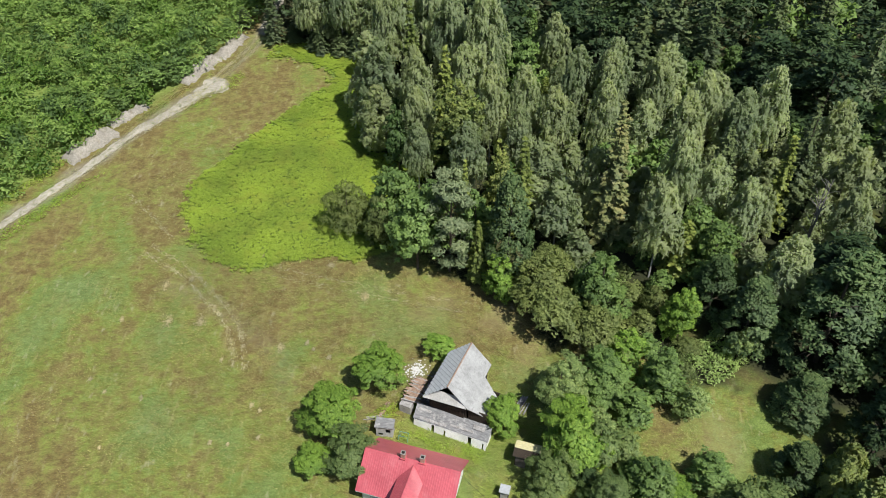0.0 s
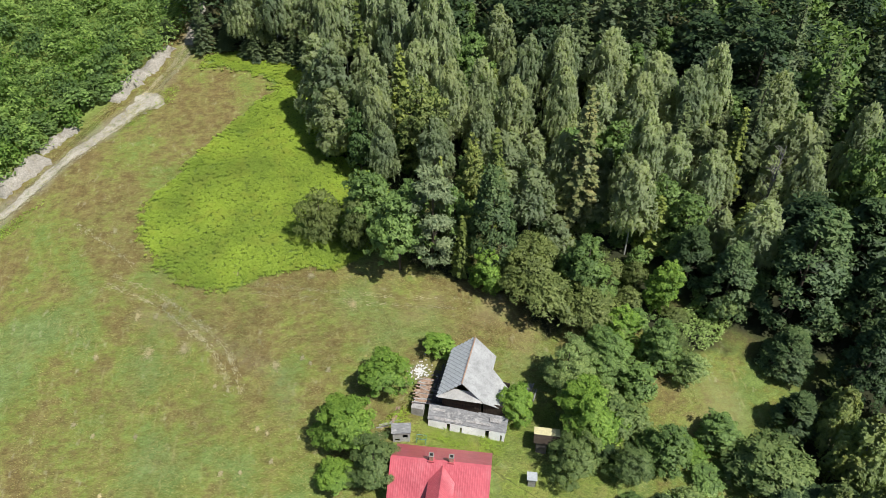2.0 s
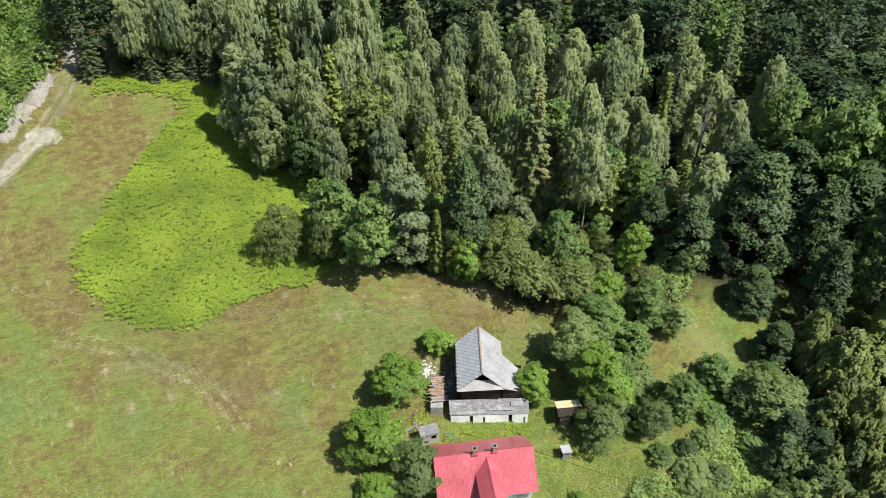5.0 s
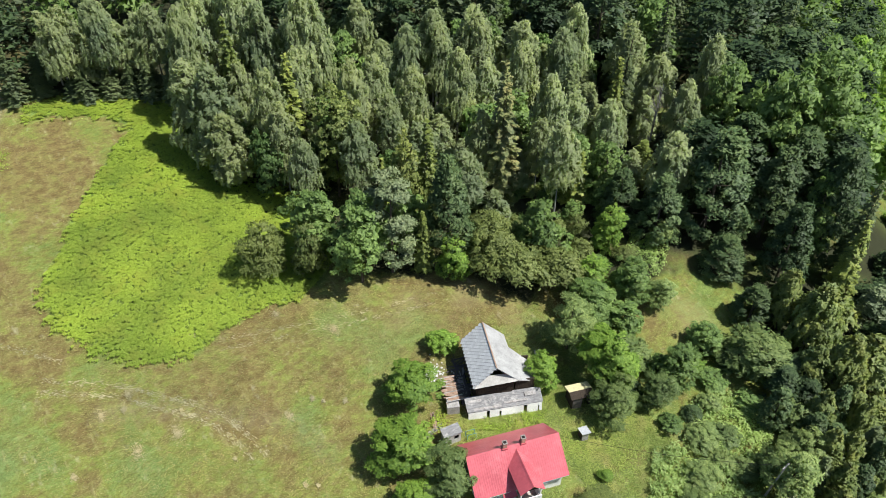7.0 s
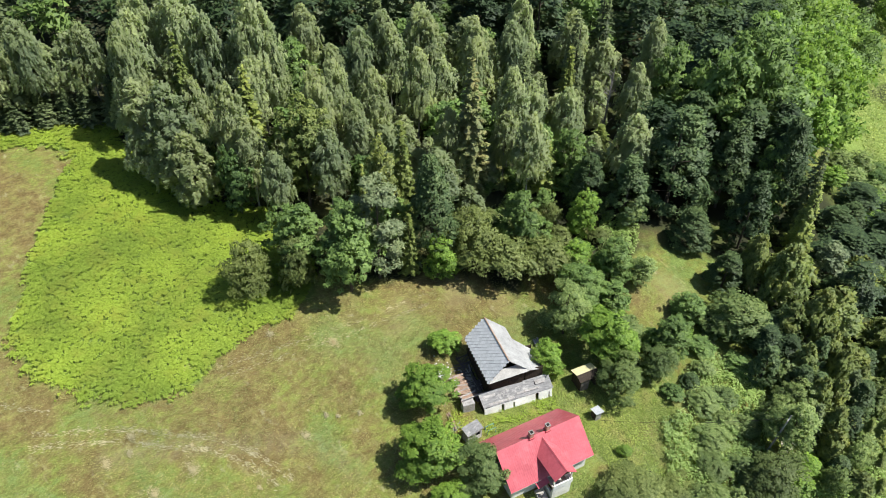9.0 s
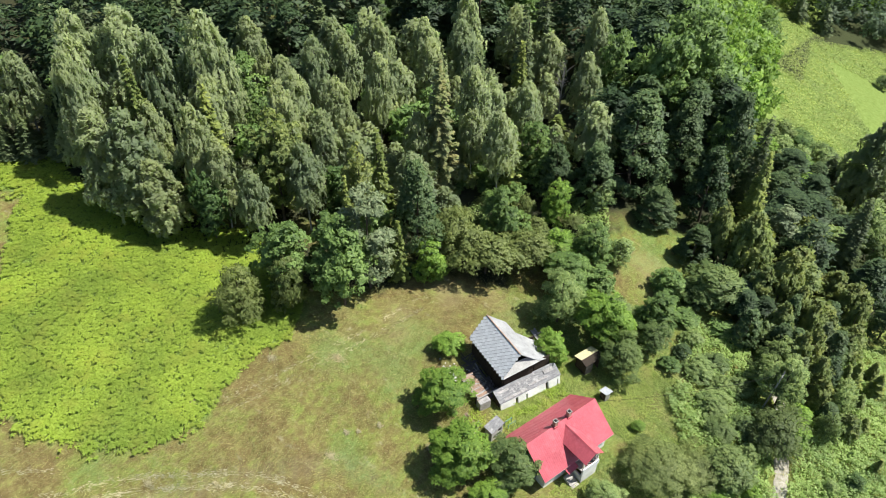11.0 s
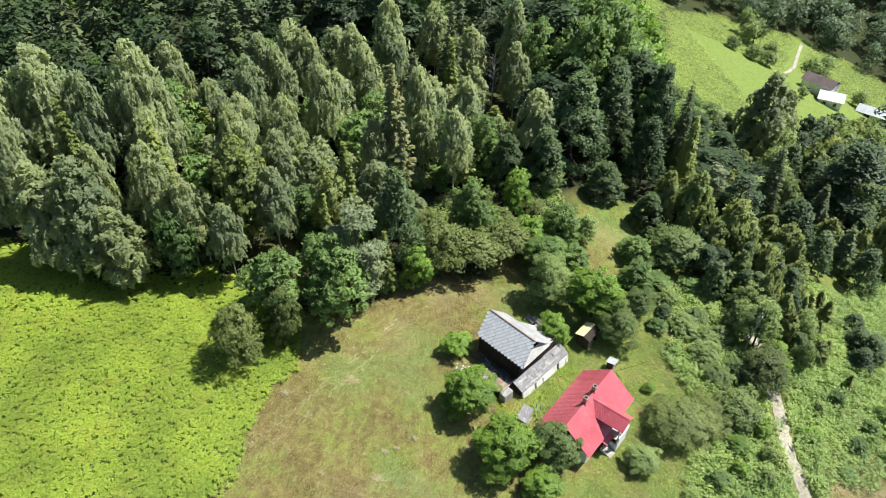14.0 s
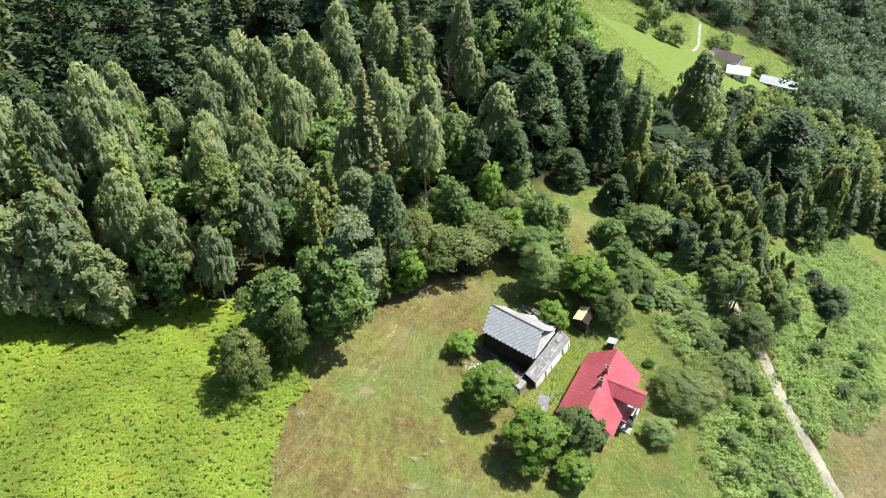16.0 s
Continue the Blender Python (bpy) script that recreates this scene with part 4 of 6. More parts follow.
def fern_rosettes(name, polys, per_m2, fronds, leaf, seed, label, category):
    """Ferns: rosettes of long drooping fronds, crowded, ragged at the border of their patch."""
    r = np.random.default_rng(seed)
    Q = []
    for poly in polys:
        q = np.array(poly)
        lo, hi = q.min(0) - 1, q.max(0) + 1
        p = r.uniform(lo, hi, (int(np.prod(hi - lo) * per_m2), 2))
        w = np.array([noise.noise((a * 0.5, b * 0.5, seed)) * 1.6 + noise.noise((a * 1.6, b * 1.6, seed)) * 0.9 for a, b in p]) + r.standard_normal(len(p)) * 0.35
        w += r.standard_normal(len(p)) * 0.55
        Q.append(p[inside(poly, p[:, 0] + w, p[:, 1] + w * 0.8)])
    p = np.concatenate(Q)
    lump = np.array([noise.noise((a * 0.45, b * 0.45, 3)) + 0.7 * noise.noise((a * 1.3, b * 1.3, 5)) for a, b in p])
    p, lump = p[lump > -0.72], lump[lump > -0.72]
    m = len(p)
    high = 0.38 + 0.2 * lump + r.uniform(-0.08, 0.1, m)
    a = (r.uniform(0, 6.28, m)[:, None] + np.arange(fronds) * 2 * np.pi / fronds + r.uniform(-0.3, 0.3, (m, fronds))).ravel()
    reach = r.uniform(0.26, 0.52, m * fronds)
    dirs = np.column_stack([np.cos(a), np.sin(a), np.zeros(len(a))])
    side = np.column_stack([-np.sin(a), np.cos(a), np.zeros(len(a))]) * r.uniform(0.07, 0.13, len(a))[:, None]
    base = np.repeat(np.column_stack([p, land(p[:, 0], p[:, 1]) + np.clip(high, 0.15, 1.4)]), fronds, 0)
    waist = base + dirs * (0.42 * reach)[:, None] + np.array([0, 0, 0.06])
    tip = base + dirs * reach[:, None] - np.column_stack([a * 0, a * 0, reach * r.uniform(0.08, 0.36, len(a))])
    verts = np.stack([base, waist - side, tip, waist + side], 1).reshape(-1, 3)
    ob = mesh_object(name, verts, np.arange(len(verts)).reshape(-1, 4), LEAF[leaf], smooth=True)
    own = np.cross(tip - base, waist + side - (waist - side))
    own *= (np.sign(own[:, 2]) / np.maximum(np.linalg.norm(own, axis=1), 1e-6))[:, None]
    facing = own * 0.5 + np.array([0, 0, 0.7]) + r.standard_normal(own.shape) * 0.12
    ob.data.normals_split_custom_set_from_vertices(np.repeat(facing / np.linalg.norm(facing, axis=1)[:, None], 4, 0).tolist())
    return tagged(ob, label, category, kind="stuff")


fern_rosettes("fern_patch", [FERNS, FERNS_TOP], 11.5, 5, "fern", 2, "dense bright yellow-green ferns covering part of the meadow", "ferns")
thicket("fern_undergrowth", [FERNS, FERNS_TOP], 26, 0.3, 0.3, 0.17, "fern", 2, "low bright green growth under the ferns", "undergrowth", 0.2)
thicket("roadside_weeds", [[(-41.8, 130.2), (-39.4, 129.4), (-40.4, 124.4), (-42.2, 124.9)], [(-47.8, 119.4), (-45.2, 122.2), (-44.4, 121.6), (-46.8, 119.0)], [(-43.4, 141.5), (-42.2, 141.8), (-46.6, 131), (-47.6, 131.6)], [(-60, 100), (-57.5, 102), (-64, 91), (-68, 86), (-71, 87), (-66, 93)], [(-66, 106), (-63, 107), (-72, 94), (-76, 92)]], 22, 0.35, 0.32, 0.14, "fern", 3, "low fresh green weeds beside the track", "weeds")
thicket("yard_weeds", [[(-4.4, 52.6), (4.4, 49.0), (4.0, 47.9), (-4.8, 51.5)], [(-9.5, 54.5), (-6, 56.5), (-6.2, 53.4)]], 90, 0.45, 0.26, 0.09, "fern", 5, "low fresh green weeds between the houses", "weeds")
thicket("weed_slope", [[(21, 24), (24, 19), (26, 12), (22, 4), (12, 6), (5.1, 9.5), (1.5, 15.2), (-1.5, 17.2), (0.5, 18.6), (6, 20.6), (11, 21.5)], [(26, 12), (38, 13), (52, 9), (62, 0), (52, -10), (35, -6), (22, 4)],
                       [(16, 37), (19, 27), (10.3, 23.4), (5.4, 22.4), (-0.5, 20.4), (-7, 18.2), (-16, 15), (-19, 24), (-12, 30), (-7, 33), (-2, 31), (4, 29), (7, 34), (12, 38)], [(20, 40), (26, 40), (28, 33), (22, 29), (16, 31)],
                       [(22, 24.5), (26, 28), (34, 30), (44, 23), (43, 12), (37, 13.2), (26, 12.2)], [(30, 62), (36, 66), (38, 60), (33, 57.5)], [(17, 80), (24, 78), (26, 75), (20, 74)]], 62, 1.0, 0.32, 0.17, "weed", 4, "lush light green nettles and knotweed on the slope", "weeds", 1.0)

LUSH_GRASS = leaf_material("tall_yellow_green_grass", (0.17, 0.26, 0.045), (0.48, 0.55, 0.17), (0.48, 0.43, 0.19), 0.35, 0.02)
STRAW_GRASS = leaf_material("dry_and_green_grass", (0.10, 0.14, 0.03), (0.50, 0.47, 0.21), (0.40, 0.35, 0.16), 0.3, 0.02)


def tufts(seed, areas, tall, bare, label, mat):
    """Tussocks of long grass, thickest round the houses."""
    r = np.random.default_rng(seed)
    p = np.concatenate([r.uniform(lo, hi, (count, 2)) for lo, hi, count in areas])
    dens = np.array([noise.noise((a * 0.25, b * 0.25, 7)) for a, b in p])
    edge = np.concatenate([np.full(count, i) for i, (lo, hi, count) in enumerate(areas)])
    mid = np.array([np.add(lo, hi) / 2 for lo, hi, _ in areas])[edge]
    half = np.array([np.subtract(hi, lo) / 2 for lo, hi, _ in areas])[edge]
    dens = dens + 0.9 * np.clip(1 - np.hypot(*((p - mid) / half).T), -1, 0.25)
    p = p[(dens + r.uniform(-0.5, 0.5, len(p)) > bare) & ~inside(FERNS, p[:, 0], p[:, 1])]
    n = len(p)
    lean = r.uniform(0, 2 * np.pi, n) * 0.35 + 2.2
    h, w = r.uniform(0.15, 0.5, n) * tall, r.uniform(0.008, 0.022, n) * tall
    z = turf(p[:, 0], p[:, 1]) + 0.01
    base = np.column_stack([p, z])
    side = np.column_stack([-np.sin(lean), np.cos(lean), np.zeros(n)]) * w[:, None]
    tip = base + np.column_stack([np.cos(lean) * h * 1.1, np.sin(lean) * h * 1.1, h * 0.28])
    flip = (np.cross(2 * side, tip - base + side)[:, 2] < 0)[:, None]
    side = np.where(flip, -side, side)
    verts = np.stack([base - side, base + side, tip], 1).reshape(-1, 3)
    ob = mesh_object("long_grass", verts, np.arange(3 * n).reshape(-1, 3), mat, smooth=True)
    up = r.standard_normal((n, 3)) * 0.25 + np.array([0, 0, 1])
    ob.data.normals_split_custom_set_from_vertices(np.repeat(up / np.linalg.norm(up, axis=1)[:, None], 3, 0).tolist())
    return tagged(ob, label, "grass", kind="stuff")


tufts(6, [((-52, 45), (18, 110), 120000), ((-42, 47), (8, 90), 50000), ((-16, 34), (30, 68), 40000)], 1.0, 0.05, "thin strands of long green and straw-coloured meadow grass", STRAW_GRASS)
tufts(7, [((-7, 47), (12, 54), 15000), ((3, 33), (16, 47), 20000), ((-15, 30), (0, 43), 12000)], 1.7, -0.2, "tall yellow-green and straw-coloured grass round the houses", LUSH_GRASS)


BLEACHED = leaf_material("bleached_grass", (0.30, 0.28, 0.15), (0.56, 0.52, 0.36), None, 0.2, 0.05)
PALE_STRAW = leaf_material("pale_straw_grass", (0.24, 0.20, 0.09), (0.52, 0.45, 0.25), None, 0.3, 0.02)
tufts(8, [((-11, 1), (9, 17), 15000)], 1.7, -0.45, "pale straw-coloured tall grass beside the lane", PALE_STRAW)


def wheel_tracks(lines):
    """Pairs of faint ruts: pale flattened blades strewn along each line, thinning out in places."""
    r = np.random.default_rng(44)
    P, D = [], []
    for line, wide, thick in lines:
        q = np.array(line, float)
        seg = np.hypot(*np.diff(q, axis=0).T)
        for rut in (-0.75, 0.75) if wide else (0.0,):
            u = np.sort(r.uniform(0, seg.sum(), int(seg.sum() * thick)))
            u = u[np.array([noise.noise((v * 0.35, rut, 1)) for v in u]) + r.uniform(-0.5, 0.5, len(u)) > -0.12]
            at = np.concatenate([[0], np.cumsum(seg)])
            x, y = np.interp(u, at, q[:, 0]), np.interp(u, at, q[:, 1])
            way = np.column_stack([np.interp(u + 0.5, at, q[:, 0]) - x, np.interp(u + 0.5, at, q[:, 1]) - y])
            way /= np.maximum(np.linalg.norm(way, axis=1), 1e-6)[:, None]
            off = rut + r.standard_normal(len(u)) * 0.24
            x, y = x - way[:, 1] * off, y + way[:, 0] * off
            turn = r.standard_normal(len(u)) * 0.3
            P.append(np.column_stack([x, y, turf(x, y) + 0.04]))
            D.append(np.column_stack([way[:, 0] * np.cos(turn) - way[:, 1] * np.sin(turn), way[:, 0] * np.sin(turn) + way[:, 1] * np.cos(turn), turn * 0]))
    P, D = np.concatenate(P), np.concatenate(D)
    B = np.column_stack([-D[:, 1], D[:, 0], D[:, 2]]) * 0.03
    D = D * r.uniform(0.12, 0.3, (len(P), 1))
    verts = np.stack([P - D + B, P - D - B, P + D], 1).reshape(-1, 3)
    ob = mesh_object("wheel_tracks", verts, np.arange(len(verts)).reshape(-1, 3), BLEACHED)
    tagged(ob, "faint pale wheel tracks pressed into the meadow grass", "wheel tracks", kind="stuff")


wheel_tracks([([(-38.2, 144), (-39.2, 140), (-40.4, 136.6), (-42.2, 133), (-44, 129.4), (-46, 126)], True, 220), ([(-52, 114.6), (-56.4, 109.6), (-60.6, 102.4), (-65, 95.6)], False, 60), ([(-45, 83.3), (-40.4, 80.1), (-36.8, 77.4), (-33.8, 74.1), (-30.6, 70.8), (-28.6, 67.6), (-27.2, 64), (-26.6, 61)], True, 34), ([(-52, 96), (-46, 90), (-42, 85.6)], False, 22), ([(-25, 78.4), (-17, 76.2), (-11, 74.6), (-3, 72.6), (5, 71)], True, 12)])


def verge_grass(lines):
    """Blades growing over the edges and along the middle of the tracks."""
    r = np.random.default_rng(45)
    P = []
    for line, wide, count in lines:
        q = np.array(line, float)
        seg = np.hypot(*np.diff(q, axis=0).T)
        at = np.concatenate([[0], np.cumsum(seg)])
        u = r.uniform(0, at[-1], int(at[-1] * count))
        u = u[np.array([noise.noise((v * 0.25, 3, 1)) for v in u]) + r.uniform(-0.4, 0.4, len(u)) > -0.1]
        x, y = np.interp(u, at, q[:, 0]), np.interp(u, at, q[:, 1])
        way = np.column_stack([np.interp(u + 0.5, at, q[:, 0]) - x, np.interp(u + 0.5, at, q[:, 1]) - y])
        way /= np.maximum(np.linalg.norm(way, axis=1), 1e-6)[:, None]
        off = r.choice([-wide, 0.0, wide], len(u), p=[0.36, 0.28, 0.36]) + r.standard_normal(len(u)) * 0.2
        x, y = x - way[:, 1] * off, y + way[:, 0] * off
        P.append(np.column_stack([x, y, land(x, y) + 0.2 + r.uniform(0, 0.1, len(u))]))
    P = np.concatenate(P)
    N = r.standard_normal(P.shape) * 0.3 + np.array([0, 0, 1])
    ob = new("verge_grass", leaf_mesh("verge_grass", P, N, 0.36, 0.05, r, STRAW_GRASS, N * 0.4 + np.array([0, 0, 1.0])))
    tagged(ob, "short green and straw-coloured grass over the edges of the tracks", "grass", kind="stuff")


BANK = [(-41, 143.5), (-44.6, 135.5), (-49, 126.5), (-54.5, 118), (-60, 110.5), (-65, 103)]
verge_grass([(TRACK[5:], 1.0, 45), (TRACK[2:6], 0.5, 60), ([(-49.4, 126.4), (-52.4, 121.4), (-56.2, 115.2)], 0.5, 120), ([(-44.6, 129), (-42.4, 128.6), (-41.6, 126.4), (-42.6, 124), (-44.8, 123), (-47.6, 119.6), (-51.2, 115.6)], 0.35, 120), (BANK, 1.6, 50), (LANE[1:9], 0.95, 30)])


def pale_tussocks(spots):
    """Flattened heaps of bleached grass: thin blades fanning out."""
    r = np.random.default_rng(60)
    P = []
    for x, y, size in spots:
        n = int(420 * size)
        a = r.uniform(0, 2 * np.pi, n)
        q = np.abs(r.standard_normal(n)) * 0.36 * size
        p = np.column_stack([x + np.cos(a) * q, y + np.sin(a) * q * 1.5])
        P.append(np.column_stack([p, turf(p[:, 0], p[:, 1]) + 0.05 + 0.1 * np.exp(-q * q)]))
    P = np.concatenate(P)
    N = r.standard_normal(P.shape) * 0.4 + np.array([0, 0, 1])
    ob = new("dry_tussocks", leaf_mesh("dry_tussocks", P, N, 0.26, 0.035, r, BLEACHED, N * 0.4 + np.array([0, 0, 1.0])))
    tagged(ob, "bleached flattened heaps of dry grass in the meadow", "dry grass", kind="stuff")


spots = [(-33.5, 69.1, 1.5), (-37.9, 69.2, 1.2), (-40.1, 75.7, 1.0), (-37.7, 75.2, 0.7), (-36.6, 77, 0.9), (-21.7, 64.6, 0.9), (-11.2, 73.3, 1.3), (-16.7, 79.4, 0.9)]
more = random.Random(9)
pale_tussocks(spots + [(more.uniform(-50, -5), more.uniform(50, 84), more.uniform(0.3, 0.6)) for _ in range(24)])


def spoil_heaps():
    """The pale bank of dug-out soil beside the track, a ridge of uneven lumps."""
    for i, (x, y, L, W, H, a) in enumerate([(-44, 139.5, 8, 3.2, 1.1, 68), (-48.5, 131.5, 9, 3.4, 1.3, 60), (-58.6, 117.4, 7, 2.4, 0.8, 50), (-62.8, 109, 9, 4, 1.4, 56)]):
        n, k = 22, 12
        V, F = [], []
        for u in range(n + 1):
            for w in range(k + 1):
                s, t = u / n * 2 - 1, w / k * 2 - 1
                fall = max(0, 1 - s * s) ** 0.5 * max(0, 1 - t * t) ** 0.8
                lx, ly = s * L / 2 * 1.15, t * W / 2 * (1 + 0.4 * noise.noise((s * 2.2, i, t)) + 0.55 * noise.noise((s * 9, i, t * 2)))
                c, q = math.cos(radians(a)), math.sin(radians(a))
                px, py = x + c * lx - q * ly, y + q * lx + c * ly
                lump = 0.75 + 0.9 * noise.noise((px * 0.7, py * 0.7, 0)) + 0.6 * noise.noise((px * 1.9, py * 1.9, 0))
                V.append((px, py, float(land(px, py)) + 0.1 - 0.15 * (fall == 0) + H * fall * lump))
        for u in range(n):
            for w in range(k):
                o = u * (k + 1) + w
                F.append((o, o + k + 1, o + k + 2, o + 1))
        ob = mesh_object("earth_bank", V, F, SPOIL, smooth=True)
        tagged(ob, "pale bank of dug-out stony soil beside the track", "earth bank", "banks of earth along the track")


spoil_heaps()

# ---- building materials ----
RED = surface("red_metal_sheet", (0.50, 0.095, 0.115), (0.58, 0.125, 0.145), scale=0.8, rough=0.33, spec=0.55, relief=0.03, stain=(0.54, 0.15, 0.165))
WHITE = surface("white_plaster", (0.78, 0.76, 0.72), (0.90, 0.88, 0.84), scale=2.0, stain=(0.62, 0.59, 0.53))
LIMEWASH = surface("limewash", (0.74, 0.73, 0.70), (0.90, 0.89, 0.86), scale=2.0, stain=(0.70, 0.67, 0.61))
# near-black, painting the shade inside openings; also the cable's colour
HOLE = surface("dark_interior", (0.012, 0.011, 0.010), (0.03, 0.028, 0.025), scale=2.0)
GLASS, glass_tree, glass_b = material("window_glass", 0.05, 0.6)
glass_b.inputs["Base Color"].default_value = (0.03, 0.035, 0.04, 1)
# lighter than the other slope: the sky's sheen is put into this grey
SLATE = surface("skylit_grey_shingle", (0.58, 0.58, 0.585), (0.80, 0.795, 0.79), scale=3.0, rough=0.5, spec=0.4, stain=(0.50, 0.50, 0.49), apart=0.13)
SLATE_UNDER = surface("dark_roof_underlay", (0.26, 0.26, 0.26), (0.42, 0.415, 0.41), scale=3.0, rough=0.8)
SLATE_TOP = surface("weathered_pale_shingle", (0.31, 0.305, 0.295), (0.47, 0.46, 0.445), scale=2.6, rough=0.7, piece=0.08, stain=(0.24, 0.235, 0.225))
SKIRT = surface("bleached_board_skirt", (0.38, 0.365, 0.335), (0.54, 0.52, 0.48), scale=2.0, rough=0.8, stretch=(1, 0.2, 1), stain=(0.30, 0.28, 0.25))
FELT = surface("grey_roofing_felt", (0.15, 0.147, 0.147), (0.31, 0.305, 0.30), scale=1.6, rough=0.8, stretch=(0.25, 1, 1), stain=(0.46, 0.44, 0.41))
TIMBER = surface("black_brown_timber", (0.02, 0.015, 0.011), (0.065, 0.047, 0.033), scale=3.0, stretch=(1, 1, 0.15), piece=0.3)
PLANK = surface("weathered_grey_plank", (0.25, 0.235, 0.22), (0.50, 0.475, 0.45), scale=3.0, stretch=(1, 0.15, 1), piece=0.3, stain=(0.17, 0.15, 0.13))
PALE_BOARD = surface("bleached_board", (0.42, 0.40, 0.37), (0.62, 0.60, 0.56), scale=3.0, stretch=(1, 1, 0.15), stain=(0.30, 0.27, 0.24))
RUSTY = surface("reddish_brown_old_wood", (0.22, 0.135, 0.09), (0.44, 0.30, 0.215), scale=3.0, stretch=(1, 0.2, 1), piece=0.3, stain=(0.40, 0.36, 0.30))
# weathered boards, darkened further so the eave's shade is in the colour
OLD_BOARD = surface("shaded_weathered_board", (0.07, 0.06, 0.055), (0.19, 0.165, 0.15), scale=3.0, stretch=(0.2, 1, 1), piece=0.35)
BRICK = surface("plastered_chimney_brick", (0.36, 0.15, 0.11), (0.52, 0.31, 0.24), scale=4.0, stain=(0.60, 0.50, 0.43))
CAP = surface("pale_concrete", (0.36, 0.33, 0.29), (0.55, 0.51, 0.46), scale=3.0)
SOOT_CAP = surface("sooty_concrete", (0.22, 0.19, 0.17), (0.40, 0.36, 0.32), scale=4.0)
YELLOW = surface("pale_yellow_sheet", (0.62, 0.54, 0.27), (0.78, 0.71, 0.42), scale=1.5, stain=(0.50, 0.45, 0.30))
SHEET = surface("pale_grey_sheet", (0.42, 0.43, 0.44), (0.60, 0.61, 0.62), scale=1.5, rough=0.45, stain=(0.36, 0.36, 0.36))
TEAL = surface("faded_teal_paint", (0.10, 0.26, 0.24), (0.20, 0.42, 0.38), scale=3.0)


def box(cx, cy, cz, sx, sy, sz, turn=0.0, tilt=0.0):
    """A box as verts and faces, turned about z and tilted about its own x."""
    c, s, ct, st = math.cos(turn), math.sin(turn), math.cos(tilt), math.sin(tilt)
    v = []
    for dz in (-0.5, 0.5):
        for dx, dy in ((-0.5, -0.5), (0.5, -0.5), (0.5, 0.5), (-0.5, 0.5)):
            x, y, z = dx * sx, dy * sy, dz * sz
            y, z = ct * y - st * z, st * y + ct * z
            v.append((cx + c * x - s * y, cy + s * x + c * y, cz + z))
    return v, [(0, 3, 2, 1), (4, 5, 6, 7), (0, 1, 5, 4), (1, 2, 6, 5), (2, 3, 7, 6), (3, 0, 4, 7)]


def joined(*bits):
    V, F = [], []
    for v, f in bits:
        F += [tuple(i + len(V) for i in q) for q in f]
        V += v
    return V, F


def part(name, bits, mat, parent, label=""):
    return mesh_object(name, *(bits if isinstance(bits, tuple) else joined(*bits)), mat, parent, label)


def slab(a, b, c, d, thick=0.06):
    """A flat plate with the corners a b c d, its thickness below."""
    n = (Vector(b) - Vector(a)).cross(Vector(d) - Vector(a)).normalized()
    if n.z < 0:
        n = -n
    top = [Vector(p) for p in (a, b, c, d)]
    v = [tuple(p) for p in top] + [tuple(p - n * thick) for p in top]
    return v, [(0, 1, 2, 3), (7, 6, 5, 4), (0, 4, 5, 1), (1, 5, 6, 2), (2, 6, 7, 3), (3, 7, 4, 0)]


def ribbed(a, b, c, d, pitch=0.25, high=0.009, thick=0.03):
    """A sheet-metal slope from the eave a-b up to the ridge d-c, with raised ribs running up it."""
    a, b, c, d = (Vector(p) for p in (a, b, c, d))
    n = (b - a).cross(d - a).normalized()
    if n.z < 0:
        n = -n
    count = max(2, int(max((b - a).length, (c - d).length) / pitch))
    V, F = [], []
    cols = []
    for k in range(count):
        for s, up in ((0.0, 0), (0.62, 0), (0.72, 1), (0.90, 1)):
            cols.append(((k + s) / count, up))
    cols.append((1.0, 0))
    for s, up in cols:
        for e0, e1 in ((a, b), (d, c)):
            p = e0.lerp(e1, s) + n * (high * up)
            V.append(tuple(p))
            V.append(tuple(p - n * thick))
    for i in range(len(cols) - 1):
        o = i * 4
        F += [(o, o + 4, o + 6, o + 2), (o + 1, o + 3, o + 7, o + 5), (o, o + 1, o + 5, o + 4), (o + 2, o + 6, o + 7, o + 3)]
    e = (len(cols) - 1) * 4
    F += [(0, 2, 3, 1), (e, e + 1, e + 3, e + 2)]
    return V, F


def wall_with_openings(length, z0, z1, thick, openings):
    """A wall along x in the plane y=0 (its thickness towards +y), with rectangular holes (x0, x1, zlow, zhigh)."""
    xs = sorted({-length / 2, length / 2, *[v for o in openings for v in o[:2]]})
    zs = sorted({z0, z1, *[v for o in openings for v in o[2:]]})
    bits = []
    for xa, xb in zip(xs, xs[1:]):
        for za, zb in zip(zs, zs[1:]):
            xm, zm = (xa + xb) / 2, (za + zb) / 2
            if not any(o[0] < xm < o[1] and o[2] < zm < o[3] for o in openings):
                bits.append(box(xm, thick / 2, zm, xb - xa, thick, zb - za))
    return joined(*bits)


def placed(vf, x, y, turn):
    c, s = math.cos(turn), math.sin(turn)
    return [(x + c * a - s * b, y + s * a + c * b, z) for a, b, z in vf[0]], vf[1]


